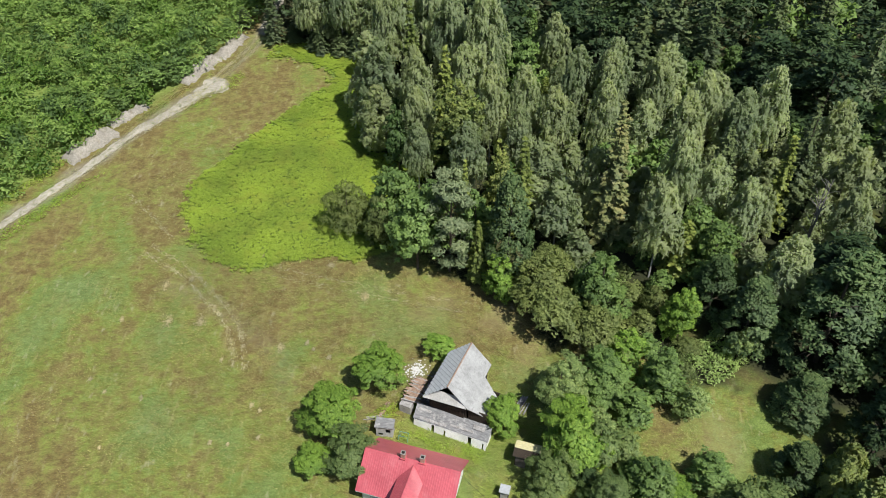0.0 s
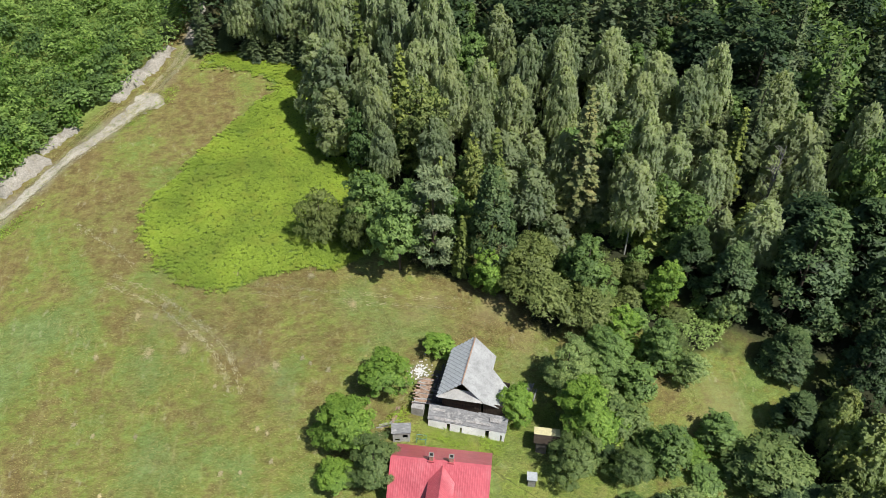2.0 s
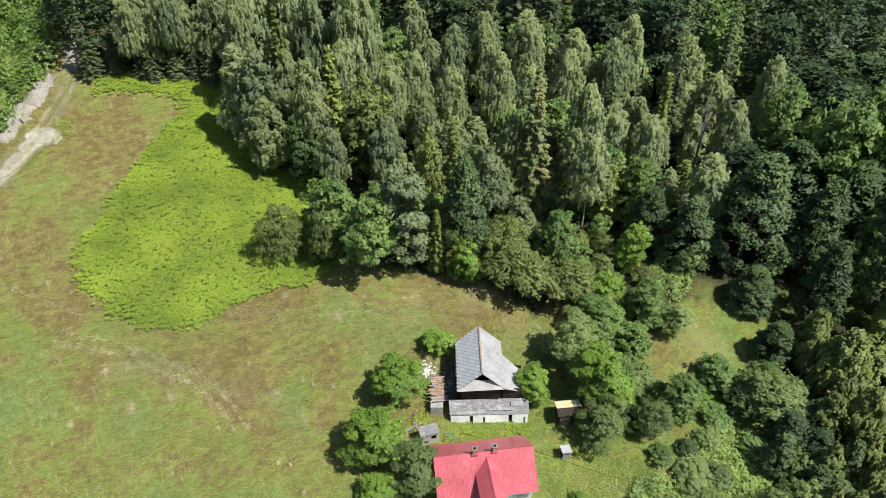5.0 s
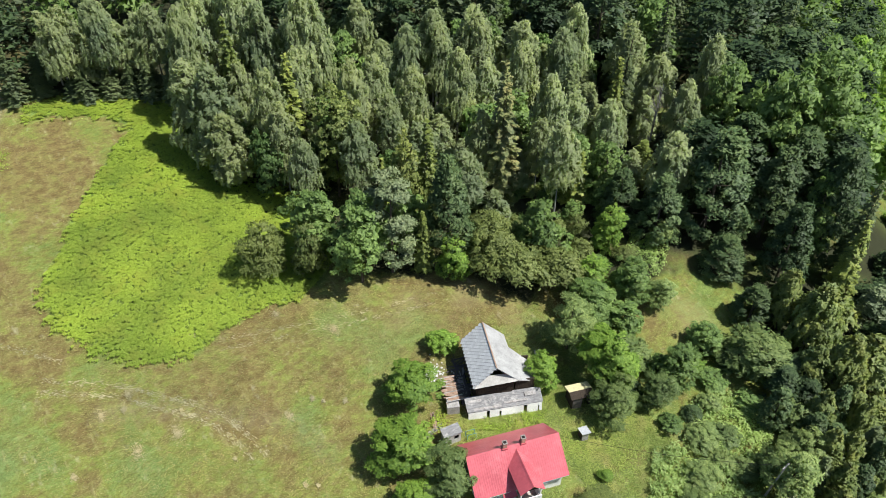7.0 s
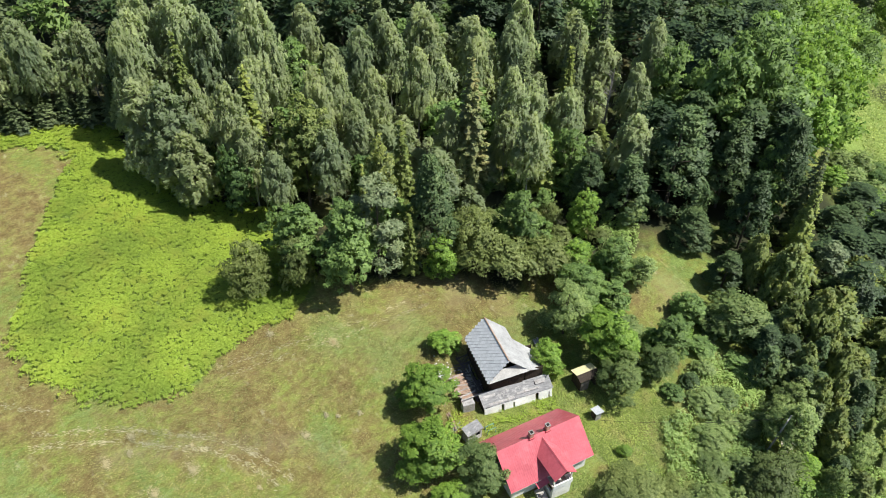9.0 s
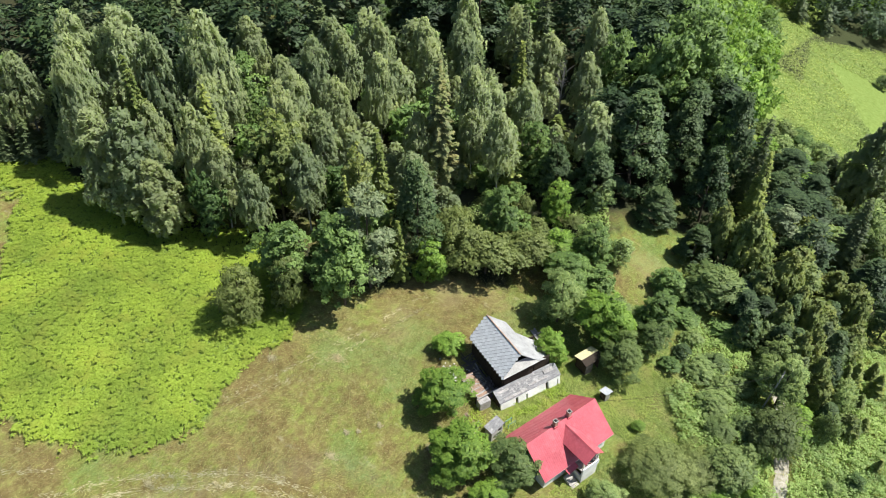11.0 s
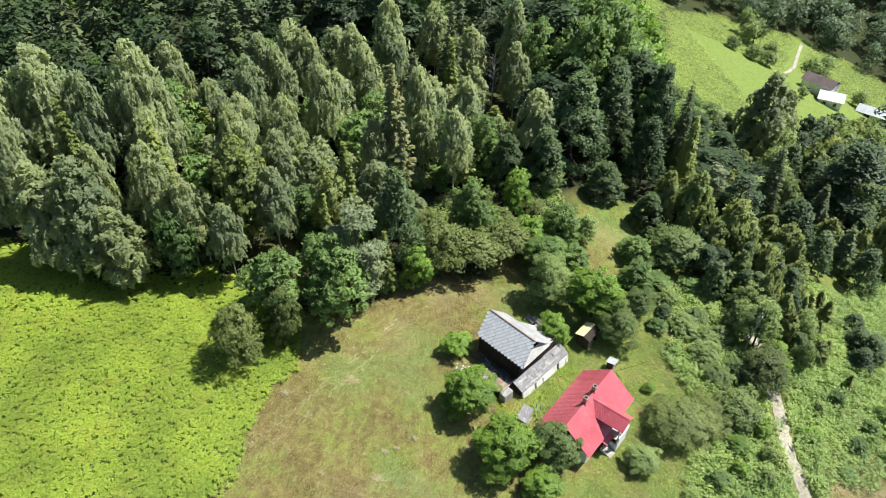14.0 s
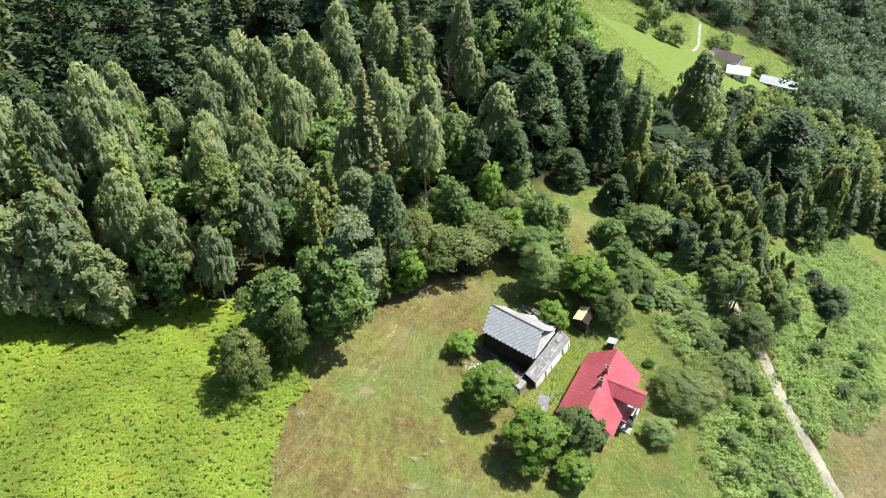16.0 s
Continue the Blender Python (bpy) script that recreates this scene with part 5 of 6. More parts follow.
def window(parent, x, y, z, w, h, turn):
    """A window set in a wall: frame, crossbar and dark glass."""
    f = 0.06
    win = part("window", placed(joined(box(0, 0.05, z, w, 0.03, h)), x, y, turn), GLASS, parent, "small dark-paned window in a white frame")
    bars = [box(-w / 2 + f / 2, 0, z, f, 0.07, h), box(w / 2 - f / 2, 0, z, f, 0.07, h), box(0, 0, z + h / 2 - f / 2, w - 2 * f, 0.07, f), box(0, 0, z - h / 2 + f / 2, w - 2 * f, 0.07, f), box(0, 0, z, f * 0.7, 0.06, h - 2 * f)]
    part("frame", placed(joined(*bars), x, y, turn), WHITE, win)
    return win


# ---- the red-roofed house ----
def red_house():
    """Local frame: x along the ridge, y to the back; the porch gable looks to -y."""
    L, W, eave, top = 5.48, 3.63, 2.15, 5.05
    house = tagged(new("house"), "small white plastered house under a bright red ribbed metal roof", "house")
    house.matrix_basis = pose(-3.55, 45.4, 0, 0, 0, -16.7)
    base = -1.0
    wl, ww = 4.95, 3.05
    front = wall_with_openings(2 * wl, base, 2.35, 0.3, [(-3.9, -2.9, 0.75, 1.85), (2.9, 3.9, 0.75, 1.85)])
    part("wall", placed(front, 0, -ww, 0), WHITE, house)
    part("wall", placed(wall_with_openings(2 * wl, base, 2.35, 0.3, [(-2.6, -1.7, 0.9, 1.8), (1.7, 2.6, 0.9, 1.8)]), 0, ww, math.pi), WHITE, house)
    for sx in (-1, 1):
        turn = math.pi / 2 * sx
        side = wall_with_openings(2 * ww - 0.6, base, 2.35, 0.3, [(-0.5, 0.5, 0.8, 1.9)])
        part("wall", placed(side, wl * sx, 0, turn), WHITE, house)
        x0, x1 = (wl - 0.3) * sx, wl * sx
        gv = [(x0, -ww, 2.35), (x0, ww, 2.35), (x0, 0, top - 0.16), (x1, -ww, 2.35), (x1, ww, 2.35), (x1, 0, top - 0.16)]
        part("gable", (gv, [(0, 1, 2), (5, 4, 3), (0, 3, 4, 1), (1, 4, 5, 2), (2, 5, 3, 0)]), WHITE, house)
        window(house, (wl - 0.12) * sx, 0, 1.35, 1.0, 1.1, turn)
    for x in (-3.4, 3.4):
        window(house, x, -ww + 0.12, 1.3, 1.0, 1.1, 0)
    for x in (-2.15, 2.15):
        window(house, x, ww - 0.12, 1.35, 0.9, 0.9, math.pi)
    # main roof in two slopes, with ridge cap, fascias and gutters
    roof = part("roof", [ribbed((-L, -W, eave), (L, -W, eave), (L, 0, top), (-L, 0, top)), ribbed((L, W, eave), (-L, W, eave), (-L, 0, top), (L, 0, top))], RED, house)
    part("ridge_cap", [slab((-L, s * 0.18, top - 0.105), (L, s * 0.18, top - 0.105), (L, 0, top + 0.04), (-L, 0, top + 0.04), 0.015) for s in (-1, 1)], RED, roof)
    for y in (-W, W):
        part("fascia", [box(0, y * 0.985, eave - 0.10, 2 * L - 0.1, 0.05, 0.14)], WHITE, house)
    # cross gable over the porch
    gx, half, ge, gt, out = 0.28, 1.43, 3.7, 4.72, -5.3
    slope = (top - eave) / W
    y_top, y_eave = -(top - gt) / slope, -(top - ge) / slope
    lap = 0.03
    dorm = part("porch_roof", [ribbed((gx - half, out, ge), (gx - half, y_eave, ge), (gx, y_top, gt + lap), (gx, out, gt + lap)), ribbed((gx + half, y_eave, ge), (gx + half, out, ge), (gx, out, gt + lap), (gx, y_top, gt + lap))], RED, house)
    part("porch_ridge", [slab((gx + s * 0.12, out, gt - 0.02), (gx, out, gt + 0.066), (gx, y_top, gt + 0.066), (gx + s * 0.12, y_top, gt - 0.02), 0.015) for s in (-1, 1)], RED, dorm)
    # porch body: white plinth, dark loggia, white parapet, white gable board
    px0, px1, py0, py1 = gx - 1.2, gx + 1.25, -4.95, -3.05
    part("porch_wall", [box((px0 + px1) / 2, py0 + 0.1, 0.35, px1 - px0, 0.2, 2.2), box(px0 + 0.1, (py0 + py1) / 2, 0.0, 0.2, py1 - py0 - 0.4, 1.5), box(px1 - 0.1, (py0 + py1) / 2, 0.6, 0.2, py1 - py0 - 0.4, 2.7)], WHITE, house)
    part("porch_floor", [box((px0 + px1) / 2, (py0 + py1) / 2, 1.30, px1 - px0 - 0.42, py1 - py0 - 0.45, 0.16)], CAP, house)
    part("porch_parapet", [box((px0 + px1) / 2, py0 - 0.05, 1.9, px1 - px0 + 0.1, 0.12, 0.75), box(px1 - 0.04, (py0 + py1) / 2, 2.3, 0.1, py1 - py0 - 0.5, 0.7)], WHITE, house)
    part("porch_gable", [slab((gx - 1.25, out + 0.3, ge + 0.02), (gx + 1.25, out + 0.3, ge + 0.02), (gx + 0.05, out + 0.3, gt - 0.15), (gx - 0.05, out + 0.3, gt - 0.15), 0.06)], TIMBER, house)
    for x in (px0 + 0.1, px1 - 0.1):
        part("porch_post", [box(x, py0 + 0.1, 2.9, 0.14, 0.14, 1.7)], WHITE, house)
    part("porch_door", [box(gx, -3.0, 2.35, 0.9, 0.12, 1.95)], HOLE, house)
    part("side_canopy", [slab((-2.35, -4.3, 1.75), (-0.95, -4.3, 2.15), (-0.95, -3.1, 2.25), (-2.35, -3.1, 1.85), 0.05)], RED, house, "little red tin canopy beside the porch")
    for i in range(5):
        part("step", [box(-1.7, -4.9 + i * 0.3, -0.55 + i * 0.17, 1.1, 0.31, 0.5)], CAP, house)
    # two chimneys on the ridge
    for x, y in ((-1.02, 0.0), (1.17, 0.05)):
        ch = part("chimney", [box(x, y, 5.25, 0.46, 0.44, 1.2)], BRICK, house)
        part("chimney_cap", [box(x - 0.22, y, 5.89, 0.10, 0.52, 0.08), box(x + 0.22, y, 5.89, 0.10, 0.52, 0.08), box(x, y - 0.22, 5.89, 0.34, 0.10, 0.08), box(x, y + 0.22, 5.89, 0.34, 0.10, 0.08)], SOOT_CAP, ch)
        part("flue", [box(x, y, 5.865, 0.34, 0.34, 0.03)], HOLE, ch)
        part("flashing", [box(x, y, 5.02, 0.64, 0.64, 0.18)], RED, ch)


red_house()


# ---- the old timber cottage ----
def cottage():
    """Local frame: y along the ridge to the back, x to its right; low lean-tos in front and at the left."""
    b = tagged(new("cottage"), "old dark timber cottage with grey shingle roof and low lean-to", "cottage")
    b.matrix_basis = pose(1.83, 57.05, 0, 0, 0, -23.7)
    eave, top = 5.15, 7.45
    # log walls, each log a little proud
    for x in (-2.25, 2.25):
        wall = part("wall", [box(x, -0.25, 2.8, 0.12, 7.0, 4.8)], TIMBER, b, "wall of dark stacked logs")
        for i in range(18):
            part("log", [box(x, -0.25, 0.5 + 0.27 * i, 0.2 + 0.03 * (i % 2), 7.1, 0.25)], TIMBER, wall)
    for y in (-3.8, 3.25):
        wall = part("wall", [box(0, y, 2.8, 4.2, 0.12, 4.8)], TIMBER, b, "wall of dark stacked logs")
        for i in range(18):
            part("log", [box(0, y, 0.5 + 0.27 * i, 4.24, 0.2 + 0.03 * (i % 2), 0.25)], TIMBER, wall)
    part("gable", ([(-2.2, 3.3, eave), (2.2, 3.3, eave), (0, 3.55, top - 0.2), (-2.2, 3.15, eave), (2.2, 3.15, eave), (0, 3.4, top - 0.2)], [(0, 1, 2), (5, 4, 3), (0, 3, 4, 1), (1, 4, 5, 2), (2, 5, 3, 0)]), TIMBER, b)
    part("front_gable", ([(-1.9, -3.0, 5.9), (1.9, -3.0, 5.9), (0, -2.95, top - 0.1), (-1.9, -2.85, 5.9), (1.9, -2.85, 5.9), (0, -2.8, top - 0.1)], [(0, 1, 2), (5, 4, 3), (0, 3, 4, 1), (1, 4, 5, 2), (2, 5, 3, 0)]), TIMBER, b)
    # roof planes
    xl = 2.83
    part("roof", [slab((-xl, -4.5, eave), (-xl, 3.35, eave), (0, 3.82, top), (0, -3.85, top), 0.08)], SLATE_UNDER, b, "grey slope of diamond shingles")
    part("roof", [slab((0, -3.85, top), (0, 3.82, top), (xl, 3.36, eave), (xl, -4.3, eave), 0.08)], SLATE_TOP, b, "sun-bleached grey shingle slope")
    part("skirt_roof", [slab((-1.75, -3.62, 6.02), (1.7, -3.62, 6.02), (2.62, -4.45, 5.32), (-2.85, -4.72, 5.25), 0.07)], SKIRT, b, "pale half-hip skirt under the gable")
    part("side_roof", [slab((2.78, 1.2, 5.22), (5.2, -0.3, 3.75), (5.4, -3.3, 3.45), (2.6, -4.25, 5.2), 0.08)], SLATE_TOP, b, "pale shingle roof of the side extension")
    part("ridge_cap", [box(0, -0.02, top + 0.01, 0.16, 7.7, 0.09)], RUSTY, b, "rusty ridge strip")
    part("side_wall", [box(5.0, -2.0, 2.2, 0.14, 2.6, 3.0), box(3.8, -3.55, 2.6, 2.4, 0.14, 3.6), box(3.9, 0.2, 2.6, 2.5, 0.14, 3.4)], TIMBER, b)
    for x in (-xl, xl):
        part("eave_board", [box(x * 0.985, -0.45, eave - 0.09, 0.05, 7.6, 0.12)], TIMBER, b)
    # long low lean-to in front
    part("leanto_roof", [slab((-3.85, -4.0, 3.0), (5.72, -3.7, 2.85), (5.75, -5.38, 1.97), (-3.7, -5.66, 2.12), 0.09)], FELT, b, "patched grey felt roof of the lean-to")
    for i, (x, y, w, l) in enumerate([(-1.2, -5.35, 3.4, 0.28), (2.4, -5.0, 3.0, 0.24), (4.3, -4.4, 1.4, 0.5), (-2.6, -4.5, 1.6, 0.3)]):
        z = 3.0 - (-(y + 4.0)) * 0.55 - 0.016 * (x + 3.8) + 0.03
        part("roof_patch", [box(x, y, z, w, l, 0.03, 0.015, 0.50)], PLANK, b, "pale strip of newer felt")
    holes = [(-2.35, -1.95, -0.1, 1.85), (-0.75, -0.5, -0.1, 1.6), (2.3, 2.75, 0.1, 1.85), (4.1, 4.3, 0.5, 1.5)]
    wv, wf = wall_with_openings(9.2, -0.4, 1.9, 0.22, holes)
    # foot leans outward; the tilt is also there to brighten the wall with sun
    wv = [(x, y - 0.2 * (1.9 - z), z) for x, y, z in wv]
    part("leanto_wall", placed((wv, wf), 1.0, -5.50, 0.03), LIMEWASH, b, "whitewashed battered wall with narrow dark openings")
    part("leanto_wall", [box(-3.55, -4.7, 0.9, 0.2, 1.3, 2.3)], TIMBER, b)
    part("leanto_wall", [box(5.5, -4.4, 0.8, 0.2, 1.5, 2.2)], WHITE, b)
    # black sheet behind the openings stands in for the shade of the room
    part("leanto_inside", [box(1.0, -4.75, 0.7, 8.8, 0.1, 2.2)], HOLE, b)
    # low open shelter at the left, roofed with loose reddish boards
    rng2 = random.Random(3)
    shelter = part("shelter_roof", [box(-5.1, y, 2.5, 2.0, 0.1, 0.08) for y in (-3.5, -2.0, -0.4)], TIMBER, b, "low roof of loose reddish boards and rubble")
    for i in range(60):
        y = -3.8 + (i % 30) * 0.128
        part("board", [box(-5.1 + rng2.uniform(-0.35, 0.35), y, 2.58 + 0.04 * (i // 30) + rng2.uniform(-0.03, 0.05), rng2.uniform(0.7, 2.1), rng2.uniform(0.08, 0.2), 0.035, rng2.gauss(0, 0.16))], PLANK if rng2.random() < 0.18 else RUSTY, shelter)
    # old boards lying in a heap along the left wall under the eave
    pent = part("pent_roof", [box(-2.75, -0.2, 1.75, 0.1, 7.2, 0.12), box(-4.0, -0.2, 1.45, 0.1, 7.0, 0.12)], TIMBER, b, "heap of old dark boards in the shade of the eave")
    for i in range(56):
        along_wall = rng2.random() < 0.4
        part("board", [box(rng2.uniform(-4.1, -2.7), rng2.uniform(-3.4, 3.2), 1.62 + 0.008 * i + rng2.uniform(-0.05, 0.05), rng2.uniform(1.2, 2.6), rng2.uniform(0.1, 0.22), 0.04, (1.57 if along_wall else 0.0) + rng2.gauss(0, 0.3), 0.06)],
             PLANK if rng2.random() < 0.1 else OLD_BOARD, pent)
    for x, y in ((-4.25, 3.0), (-4.25, 0.2), (-5.9, -3.6), (-5.9, -0.4), (-3.5, -3.6), (-3.5, -0.4)):
        part("shelter_post", [box(x, y, 1.0 if x > -5 else 1.5, 0.14, 0.14, 1.2 if x > -5 else 2.2)], TIMBER, b)
    part("shelter_wall", [box(-5.25, -4.3, 1.6, 1.5, 0.9, 1.7)], PLANK, b, "pale boarded bin under the shelter")
    part("beam", [box(-4.6, -3.95, 2.72, 2.9, 0.12, 0.12, 0.1)], PLANK, b)


cottage()


def cottage_shingles():
    """Diamond shingles on the grey slope, lapped like scales: one mesh, many pieces."""
    roof = next(o for o in bpy.data.objects["cottage"].children if o.name.startswith("roof"))
    A, B, C = Vector((-2.83, -4.5, 5.15)), Vector((-2.83, 3.35, 5.15)), Vector((0, 3.82, 7.45))
    along = Vector((0, 1, 0))
    upslope = Vector((2.83, 0, 2.30)).normalized()
    n = along.cross(upslope)
    n = n if n.z > 0 else -n
    d, t = 0.28, 0.006
    me = bpy.data.meshes.new("shingle")
    e = d * 0.965
    v = [(0, -e, 0.009), (e, 0, 0.006), (0, e, 0.003), (-e, 0, 0.006)]
    me.from_pydata(v + [(x, y, z - t) for x, y, z in v], [], [(0, 1, 2, 3), (0, 4, 5, 1), (1, 5, 6, 2), (2, 6, 7, 3), (3, 7, 4, 0)])
    me.materials.append(SLATE)
    turn = Matrix((along, upslope, n)).transposed().to_4x4()
    rng2 = random.Random(11)
    height = (C - A).dot(upslope)
    rows = int(height / d)
    for i in range(rows):
        s = (i + 0.35) * d
        f = s / height
        y0, y1 = -4.5 + 0.65 * f + 0.08, 3.35 + 0.47 * f - 0.05
        y = y0 + (d if i % 2 else 0)
        while y < y1:
            p = Vector((-2.83, 0, 5.15)) + upslope * s + n * 0.012 + along * y
            ob = new("shingle", me)
            ob.parent = roof
            ob.matrix_basis = Matrix.Translation(p) @ turn @ pose(0, 0, 0, rng2.uniform(-1, 1), rng2.uniform(-1, 1), rng2.uniform(-3, 3))
            y += 2 * d


# ---- small outbuildings and yard things ----
def hutch():
    h = tagged(new("hutch"), "small grey boarded animal hutch with a felt roof", "hutch")
    h.matrix_basis = pose(-7.1, 52.2, float(land(-7.1, 52.2)) - 0.1, 0, 0, -8)
    part("body", [box(0, 0.40, 1.0, 2.0, 0.06, 2.0), box(-0.97, -0.12, 0.95, 0.06, 0.96, 1.9), box(0.97, -0.12, 0.95, 0.06, 0.96, 1.9)], PLANK, h)
    front = wall_with_openings(2.0, 0.05, 1.8, 0.06, [(0.15, 0.75, 0.85, 1.45), (-0.75, -0.2, 0.3, 0.7)])
    part("front", placed(front, 0, -0.65, 0), PALE_BOARD, h, "bleached board front with two square holes")
    # black sheet, the shade behind the hutch's holes
    part("inside", [box(0, -0.25, 0.9, 1.86, 0.04, 1.6)], HOLE, h)
    part("roof", [slab((-1.15, -0.78, 1.86), (1.15, -0.78, 1.86), (1.15, 0.55, 2.12), (-1.15, 0.55, 2.12), 0.05)], FELT, h)
    for x in (-0.8, 0.8):
        part("leg", [box(x, -0.6, 0.1, 0.1, 0.1, 0.5)], PLANK, h)


def yellow_shed():
    s = tagged(new("shed"), "dark open shed with a pale yellow sheet roof", "shed")
    s.matrix_basis = pose(9.4, 48.3, 0.3, 0, 0, -18)
    part("wall", [box(0, 0.9, 1.1, 2.5, 0.08, 2.2), box(-1.2, 0, 1.0, 0.08, 1.72, 2.0), box(1.2, 0, 1.0, 0.08, 1.72, 2.0)], TIMBER, s)
    # dark panel standing in for the shade of the open front
    part("front", [box(-0.55, -0.86, 0.95, 1.2, 0.08, 1.9)], OLD_BOARD, s)
    part("roof", [slab((-1.5, -0.15, 2.55), (1.5, -0.15, 2.55), (1.5, 1.15, 2.2), (-1.5, 1.15, 2.2), 0.05)], YELLOW, s)
    part("roof", [slab((-1.5, -1.1, 2.1), (1.5, -1.1, 2.1), (1.5, -0.15, 2.5), (-1.5, -0.15, 2.5), 0.05)], TIMBER, s)


def privy():
    p = tagged(new("privy"), "narrow wooden privy with a pale grey sheet roof", "privy")
    p.matrix_basis = pose(6.6, 44.2, -0.6, 0, 0, -16)
    part("wall", [box(0, 0.42, 0.9, 0.9, 0.06, 1.8), box(-0.42, 0, 0.9, 0.06, 0.78, 1.8), box(0.42, 0, 0.9, 0.06, 0.78, 1.8)], TIMBER, p)
    part("door", [box(0, -0.42, 0.85, 0.8, 0.06, 1.6)], PLANK, p)
    part("roof", [slab((-0.58, -0.65, 2.05), (0.58, -0.65, 2.05), (0.58, 0.62, 1.82), (-0.58, 0.62, 1.82), 0.05)], SHEET, p)


def log_pile(name, x, y, turn, count, length, mat, label, category, seed, spread=0.8):
    """Loose poles or boards lying on one another."""
    r = random.Random(seed)
    o = tagged(new(name), label, category)
    z = float(land(x, y))
    o.matrix_basis = pose(x, y, z + 0.05, 0, 0, turn)
    for i in range(count):
        a = r.uniform(-0.15, 0.15)
        part("board", [box(r.uniform(-0.3, 0.3), r.uniform(-spread, spread), 0.1 + 0.07 * (i // 3), length * r.uniform(0.7, 1.1), r.uniform(0.12, 0.22), 0.06, a)], mat, o)


CHALK = surface("pale_rubble", (0.58, 0.56, 0.52), (0.82, 0.80, 0.76), scale=5.0)


def stones():
    r = random.Random(9)
    for i in range(150):
        a, d = r.uniform(0, 6.28), abs(r.gauss(0, 1.0))
        x, y = -3.7 + math.cos(a) * d * 0.9, 61.1 + math.sin(a) * d
        bm = bmesh.new()
        bmesh.ops.create_icosphere(bm, subdivisions=1, radius=r.uniform(0.05, 0.17))
        for v in bm.verts:
            v.co *= 1 + 0.35 * noise.noise(v.co * 6 + Vector((i, 0, 0)))
            v.co.z *= 0.6
        me = bpy.data.meshes.new("stone")
        bm.to_mesh(me)
        bm.free()
        me.materials.append(CHALK)
        ob = new("stone", me)
        ob.matrix_basis = pose(x, y, float(land(x, y)) + 0.10, 0, 0, r.uniform(0, 360))
        tagged(ob, "pale lumps of old plaster and stone in the grass", "stone", "stones beside the cottage")


def pole(x, y, h, lean):
    o = tagged(new("utility_pole"), "thin leaning pale wooden utility pole", "utility pole")
    o.matrix_basis = pose(x, y, float(land(x, y)) - 0.4, lean, 0, 0)
    part("mast", tuple(tube([(0, 0, 0), (0, 0, h / 2), (0, 0, h)], [0.13, 0.11, 0.09], 8)), PLANK, o)
    part("crossarm", [box(0, 0, h - 0.5, 1.2, 0.1, 0.1)], PLANK, o)


def cable(start, end, sag):
    """A thin sagging overhead cable."""
    a, b = np.array(start), np.array(end)
    pts = [a + (b - a) * t - np.array([0, 0, sag * 4 * t * (1 - t)]) for t in np.linspace(0, 1, 15)]
    o = tagged(new("cable"), "thin dark overhead cable from the pole to the house", "cable")
    part("wire", tuple(tube(pts, [0.018] * 15, 5)), HOLE, o)


def frame_stand():
    o = tagged(new("drying_frame"), "small faded teal metal frame standing in the grass", "frame")
    o.matrix_basis = pose(-4.9, 51.2, 0.75, 0, 0, -15)
    for x in (-0.55, 0.55):
        for y in (-0.3, 0.3):
            part("leg", [box(x, y, 0.45, 0.05, 0.05, 1.0)], TEAL, o)
    for y in (-0.3, 0.3):
        part("rail", [box(0, y, 0.95, 1.05, 0.05, 0.05)], TEAL, o)


hutch()
yellow_shed()
privy()
log_pile("plank_pile", 9.6, 55.6, 62, 9, 2.6, PLANK, "heap of weathered grey planks beside a tree", "plank pile", 4)
log_pile("board_heap", -2.3, 57.9, 70, 12, 3.4, PLANK, "old grey boards lying in the shade of the eaves", "board heap", 5, 1.0)
log_pile("fence_rails", -7.3, 55.2, 62, 6, 2.4, RUSTY, "fallen rails and boards by the shelter", "rails", 6, 0.5)
log_pile("footbridge_planks", -8.2, 54.0, 12, 4, 3.0, PLANK, "grey planks laid as a path beside the hutch", "planks", 7, 0.3)
stones()
pole(19.2, 27.6, 8.0, 4)
cable((19.2, 27.1, float(land(19.2, 27.6)) + 7.2), (1.6, 43.7, 4.7), 0.9)
frame_stand()


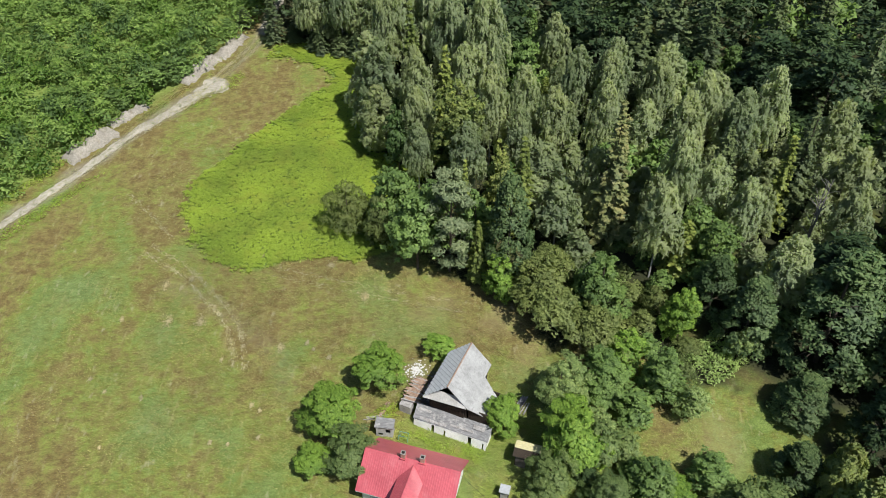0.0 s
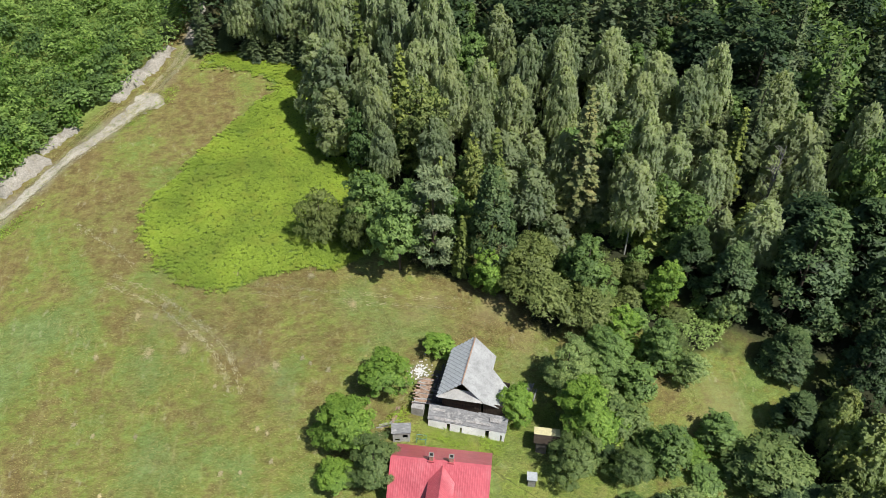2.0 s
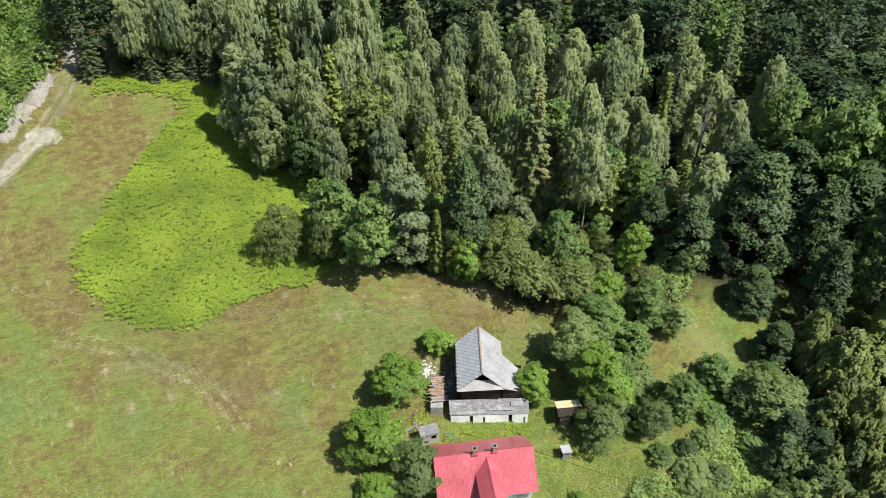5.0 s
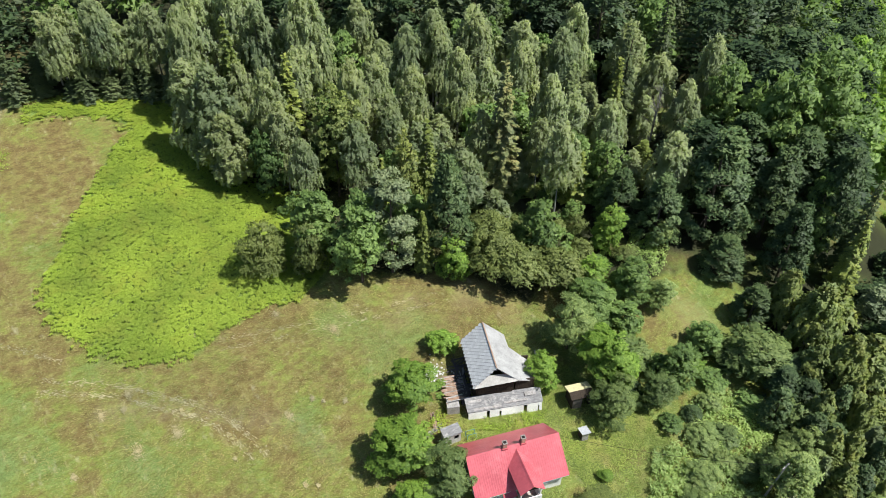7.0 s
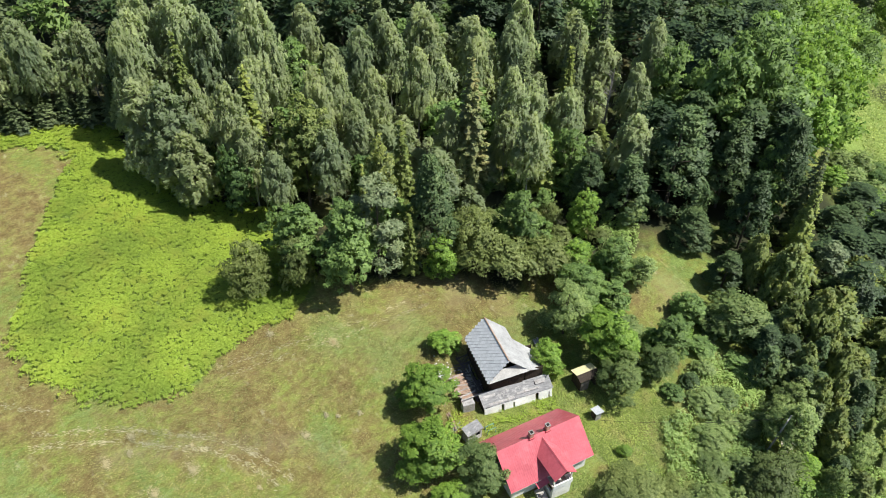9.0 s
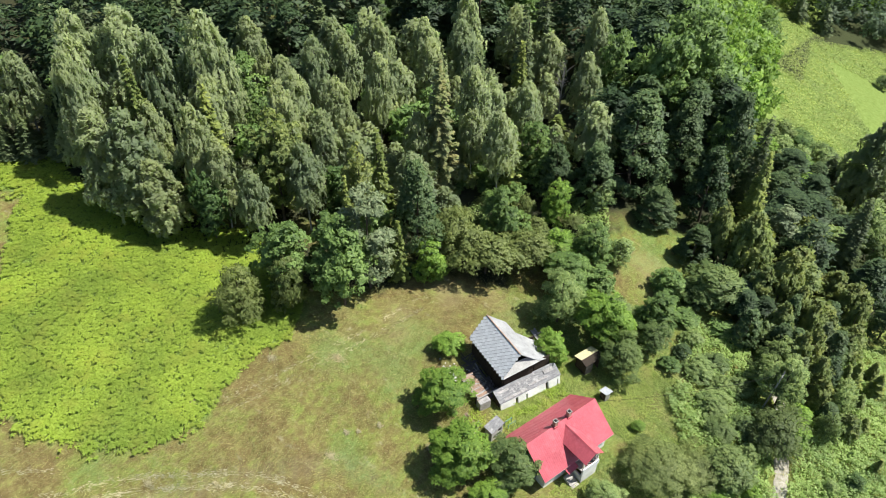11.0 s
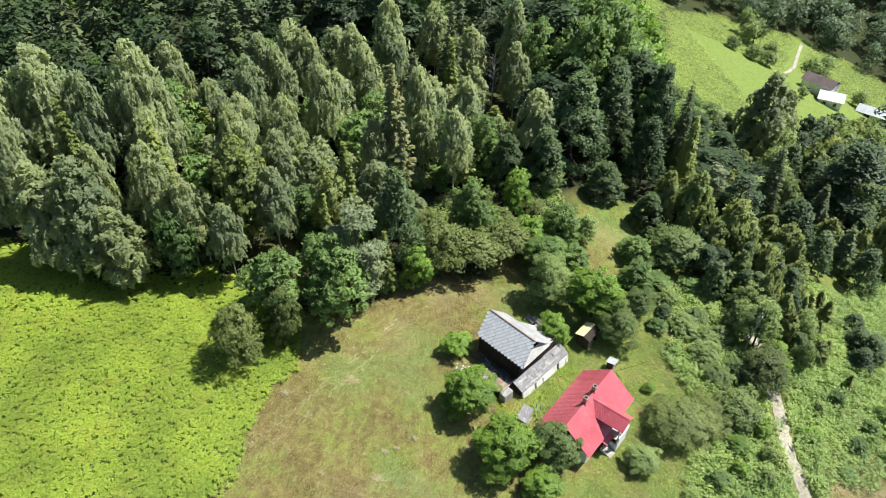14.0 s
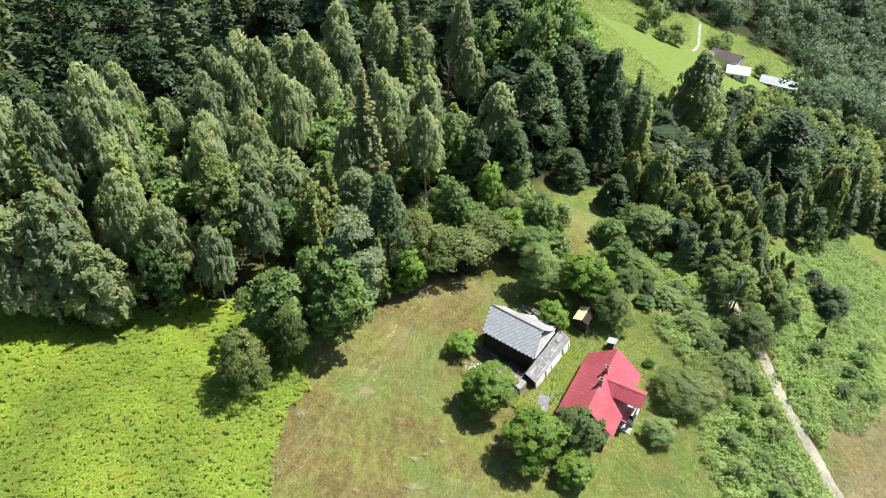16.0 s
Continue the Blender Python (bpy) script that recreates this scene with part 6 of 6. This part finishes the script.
# ---- across the valley ----
def valley_house(name, x, y, turn, L, W, wall_h, rise, roof_mat, label):
    o = tagged(new(name), label, "house")
    o.matrix_basis = pose(x, y, float(land(x, y)), 0, 0, turn)
    part("wall", placed(wall_with_openings(L, -2.0, wall_h, 0.3, [(-L * 0.3, -L * 0.15, 0.9, 2.1), (L * 0.15, L * 0.3, 0.9, 2.1)]), 0, -W / 2, 0), WHITE, o)
    part("wall", [box(0, W / 2 - 0.15, wall_h / 2 - 1, L, 0.3, wall_h + 2)], WHITE, o)
    for s in (-1, 1):
        part("wall", [box(s * (L / 2 - 0.15), 0, wall_h / 2 - 1, 0.3, W - 0.6, wall_h + 2)], WHITE, o)
        x0, x1 = s * (L / 2 - 0.3), s * L / 2
        part("gable", ([(x0, -W / 2, wall_h), (x0, W / 2, wall_h), (x0, 0, wall_h + rise), (x1, -W / 2, wall_h), (x1, W / 2, wall_h), (x1, 0, wall_h + rise)], [(0, 1, 2), (5, 4, 3), (0, 3, 4, 1), (1, 4, 5, 2), (2, 5, 3, 0)]), TIMBER, o)
        window(o, s * L * 0.225, -W / 2 + 0.1, 1.5, L * 0.15, 1.2, 0)
    e = 0.5
    part("roof", [ribbed((-L / 2 - e, -W / 2 - e, wall_h - 0.2), (L / 2 + e, -W / 2 - e, wall_h - 0.2), (L / 2 + e, 0, wall_h + rise + 0.1), (-L / 2 - e, 0, wall_h + rise + 0.1), 0.6), ribbed((L / 2 + e, W / 2 + e, wall_h - 0.2), (-L / 2 - e, W / 2 + e, wall_h - 0.2), (-L / 2 - e, 0, wall_h + rise + 0.1), (L / 2 + e, 0, wall_h + rise + 0.1), 0.6)], roof_mat, o)
    return o


BROWN_ROOF = surface("dark_brown_roof", (0.10, 0.075, 0.07), (0.20, 0.15, 0.14), scale=1.0, rough=0.6)
WHITE_ROOF = surface("white_metal_roof", (0.56, 0.58, 0.60), (0.70, 0.72, 0.74), scale=0.6, rough=0.4)
valley_house("farmhouse", 187.5, 7.0, -118, 10, 6.0, 4.6, 1.5, BROWN_ROOF, "distant farmhouse with a dark brown roof and white gable")
valley_house("barn", 180.5, 3.4, -96, 7, 6.5, 3.0, 1.2, WHITE_ROOF, "distant barn with a bright white metal roof")
valley_house("greenhouse", 190, -13.5, -108, 12, 5, 2.6, 1.4, WHITE_ROOF, "long low white-roofed greenhouse across the valley")

# ---- far side: mown slope, orchard trees and woods ----
ribbon("farm_drive", [(246, 10.6), (225, 12.8), (208, 14.4), (200, 16.2), (192, 18.4)], 1.2, GRAVEL, 0.12, 5, "pale farm drive across the valley", "lane")


def far_woods():
    """The woods of the valley's far side as one crowd of small trees."""
    r = np.random.default_rng(12)
    P, N, S = [], [], []
    n = 0
    spots = []
    while n < 720:
        x, y = r.uniform(160, 370), r.uniform(-110, 50)
        if inside(VALLEY_OPEN, np.array(x), np.array(y)) or inside(WOOD, np.array(x), np.array(y)) or (x < 125 and y > 10):
            continue
        spots.append((x, y, r.uniform(9, 17), r.uniform(4, 6.5)))
        n += 1
    for x, y, h, rad in spots:
        k = 10
        d = r.standard_normal((k, 3))
        d /= np.linalg.norm(d, axis=1)[:, None]
        C = np.column_stack([d[:, 0] * rad * 0.55, d[:, 1] * rad * 0.55, h * 0.52 + d[:, 2] * h * 0.32])
        p, q = puffs(C, r.uniform(0.35, 0.6, k) * rad, 240, r)
        P.append(p + np.array([x, y, float(land(x, y))]))
        N.append(q)
        S.append(rounding(p, q, h))
    ob = new("far_woods", leaf_mesh("far_woods", np.concatenate(P), np.concatenate(N), 1.15, 0.72, r, FAR_LEAF, np.concatenate(S)))
    tagged(ob, "mixed green woods covering the far valley side", "woods", kind="stuff")


# bluish green, the haze of the distance put into the leaf colour
FAR_LEAF = leaf_material("hazed_far_leaves", (0.070, 0.120, 0.074), (0.185, 0.255, 0.140), (0.10, 0.17, 0.11), 0.3, 0.02)
far_woods()
thicket("rough_grass", [[(185, 52), (157, 39), (131, 27.5), (123, 25), (104, 25), (102, 32), (108, 47), (134, 60), (166, 74), (206, 96), (228, 98), (228, 62), (210, 60)], [(188, 56), (193, 38), (192.5, 26), (199, 18.5), (225, 16), (246, 13), (252, 16), (240, 32), (230, 46), (204, 60)],
                        [(202, 8), (208, 12), (244, 8), (254, -4), (250, -20), (240, -34), (222, -24), (206, -16), (203, -4)]], 6.0, 0.7, 0.6, 0.26, "rough", 9, "rough unmown grass and weeds on the valley slope", "rough grass")
for x, y, h, r in ((193, 37, 4.5, 2.8), (191.5, 29.5, 5.5, 3.2), (192.5, 24.5, 5.5, 3.2), (204, 24, 6.5, 3), (172, 13, 4, 2), (208, 5, 5, 3), (199, 6.5, 4, 2), (212, 8, 6, 3.4), (226, 2, 6, 3.5), (196, -8, 6, 3), (214, 30, 10, 4), (219, 34, 11, 4), (209, 32, 9, 3.6)):
    tree("grey", x, y, None, h, r, "far", "orchard trees across the valley")
    PLACED.append((x, y))

# ---- shingles last ----
cottage_shingles()
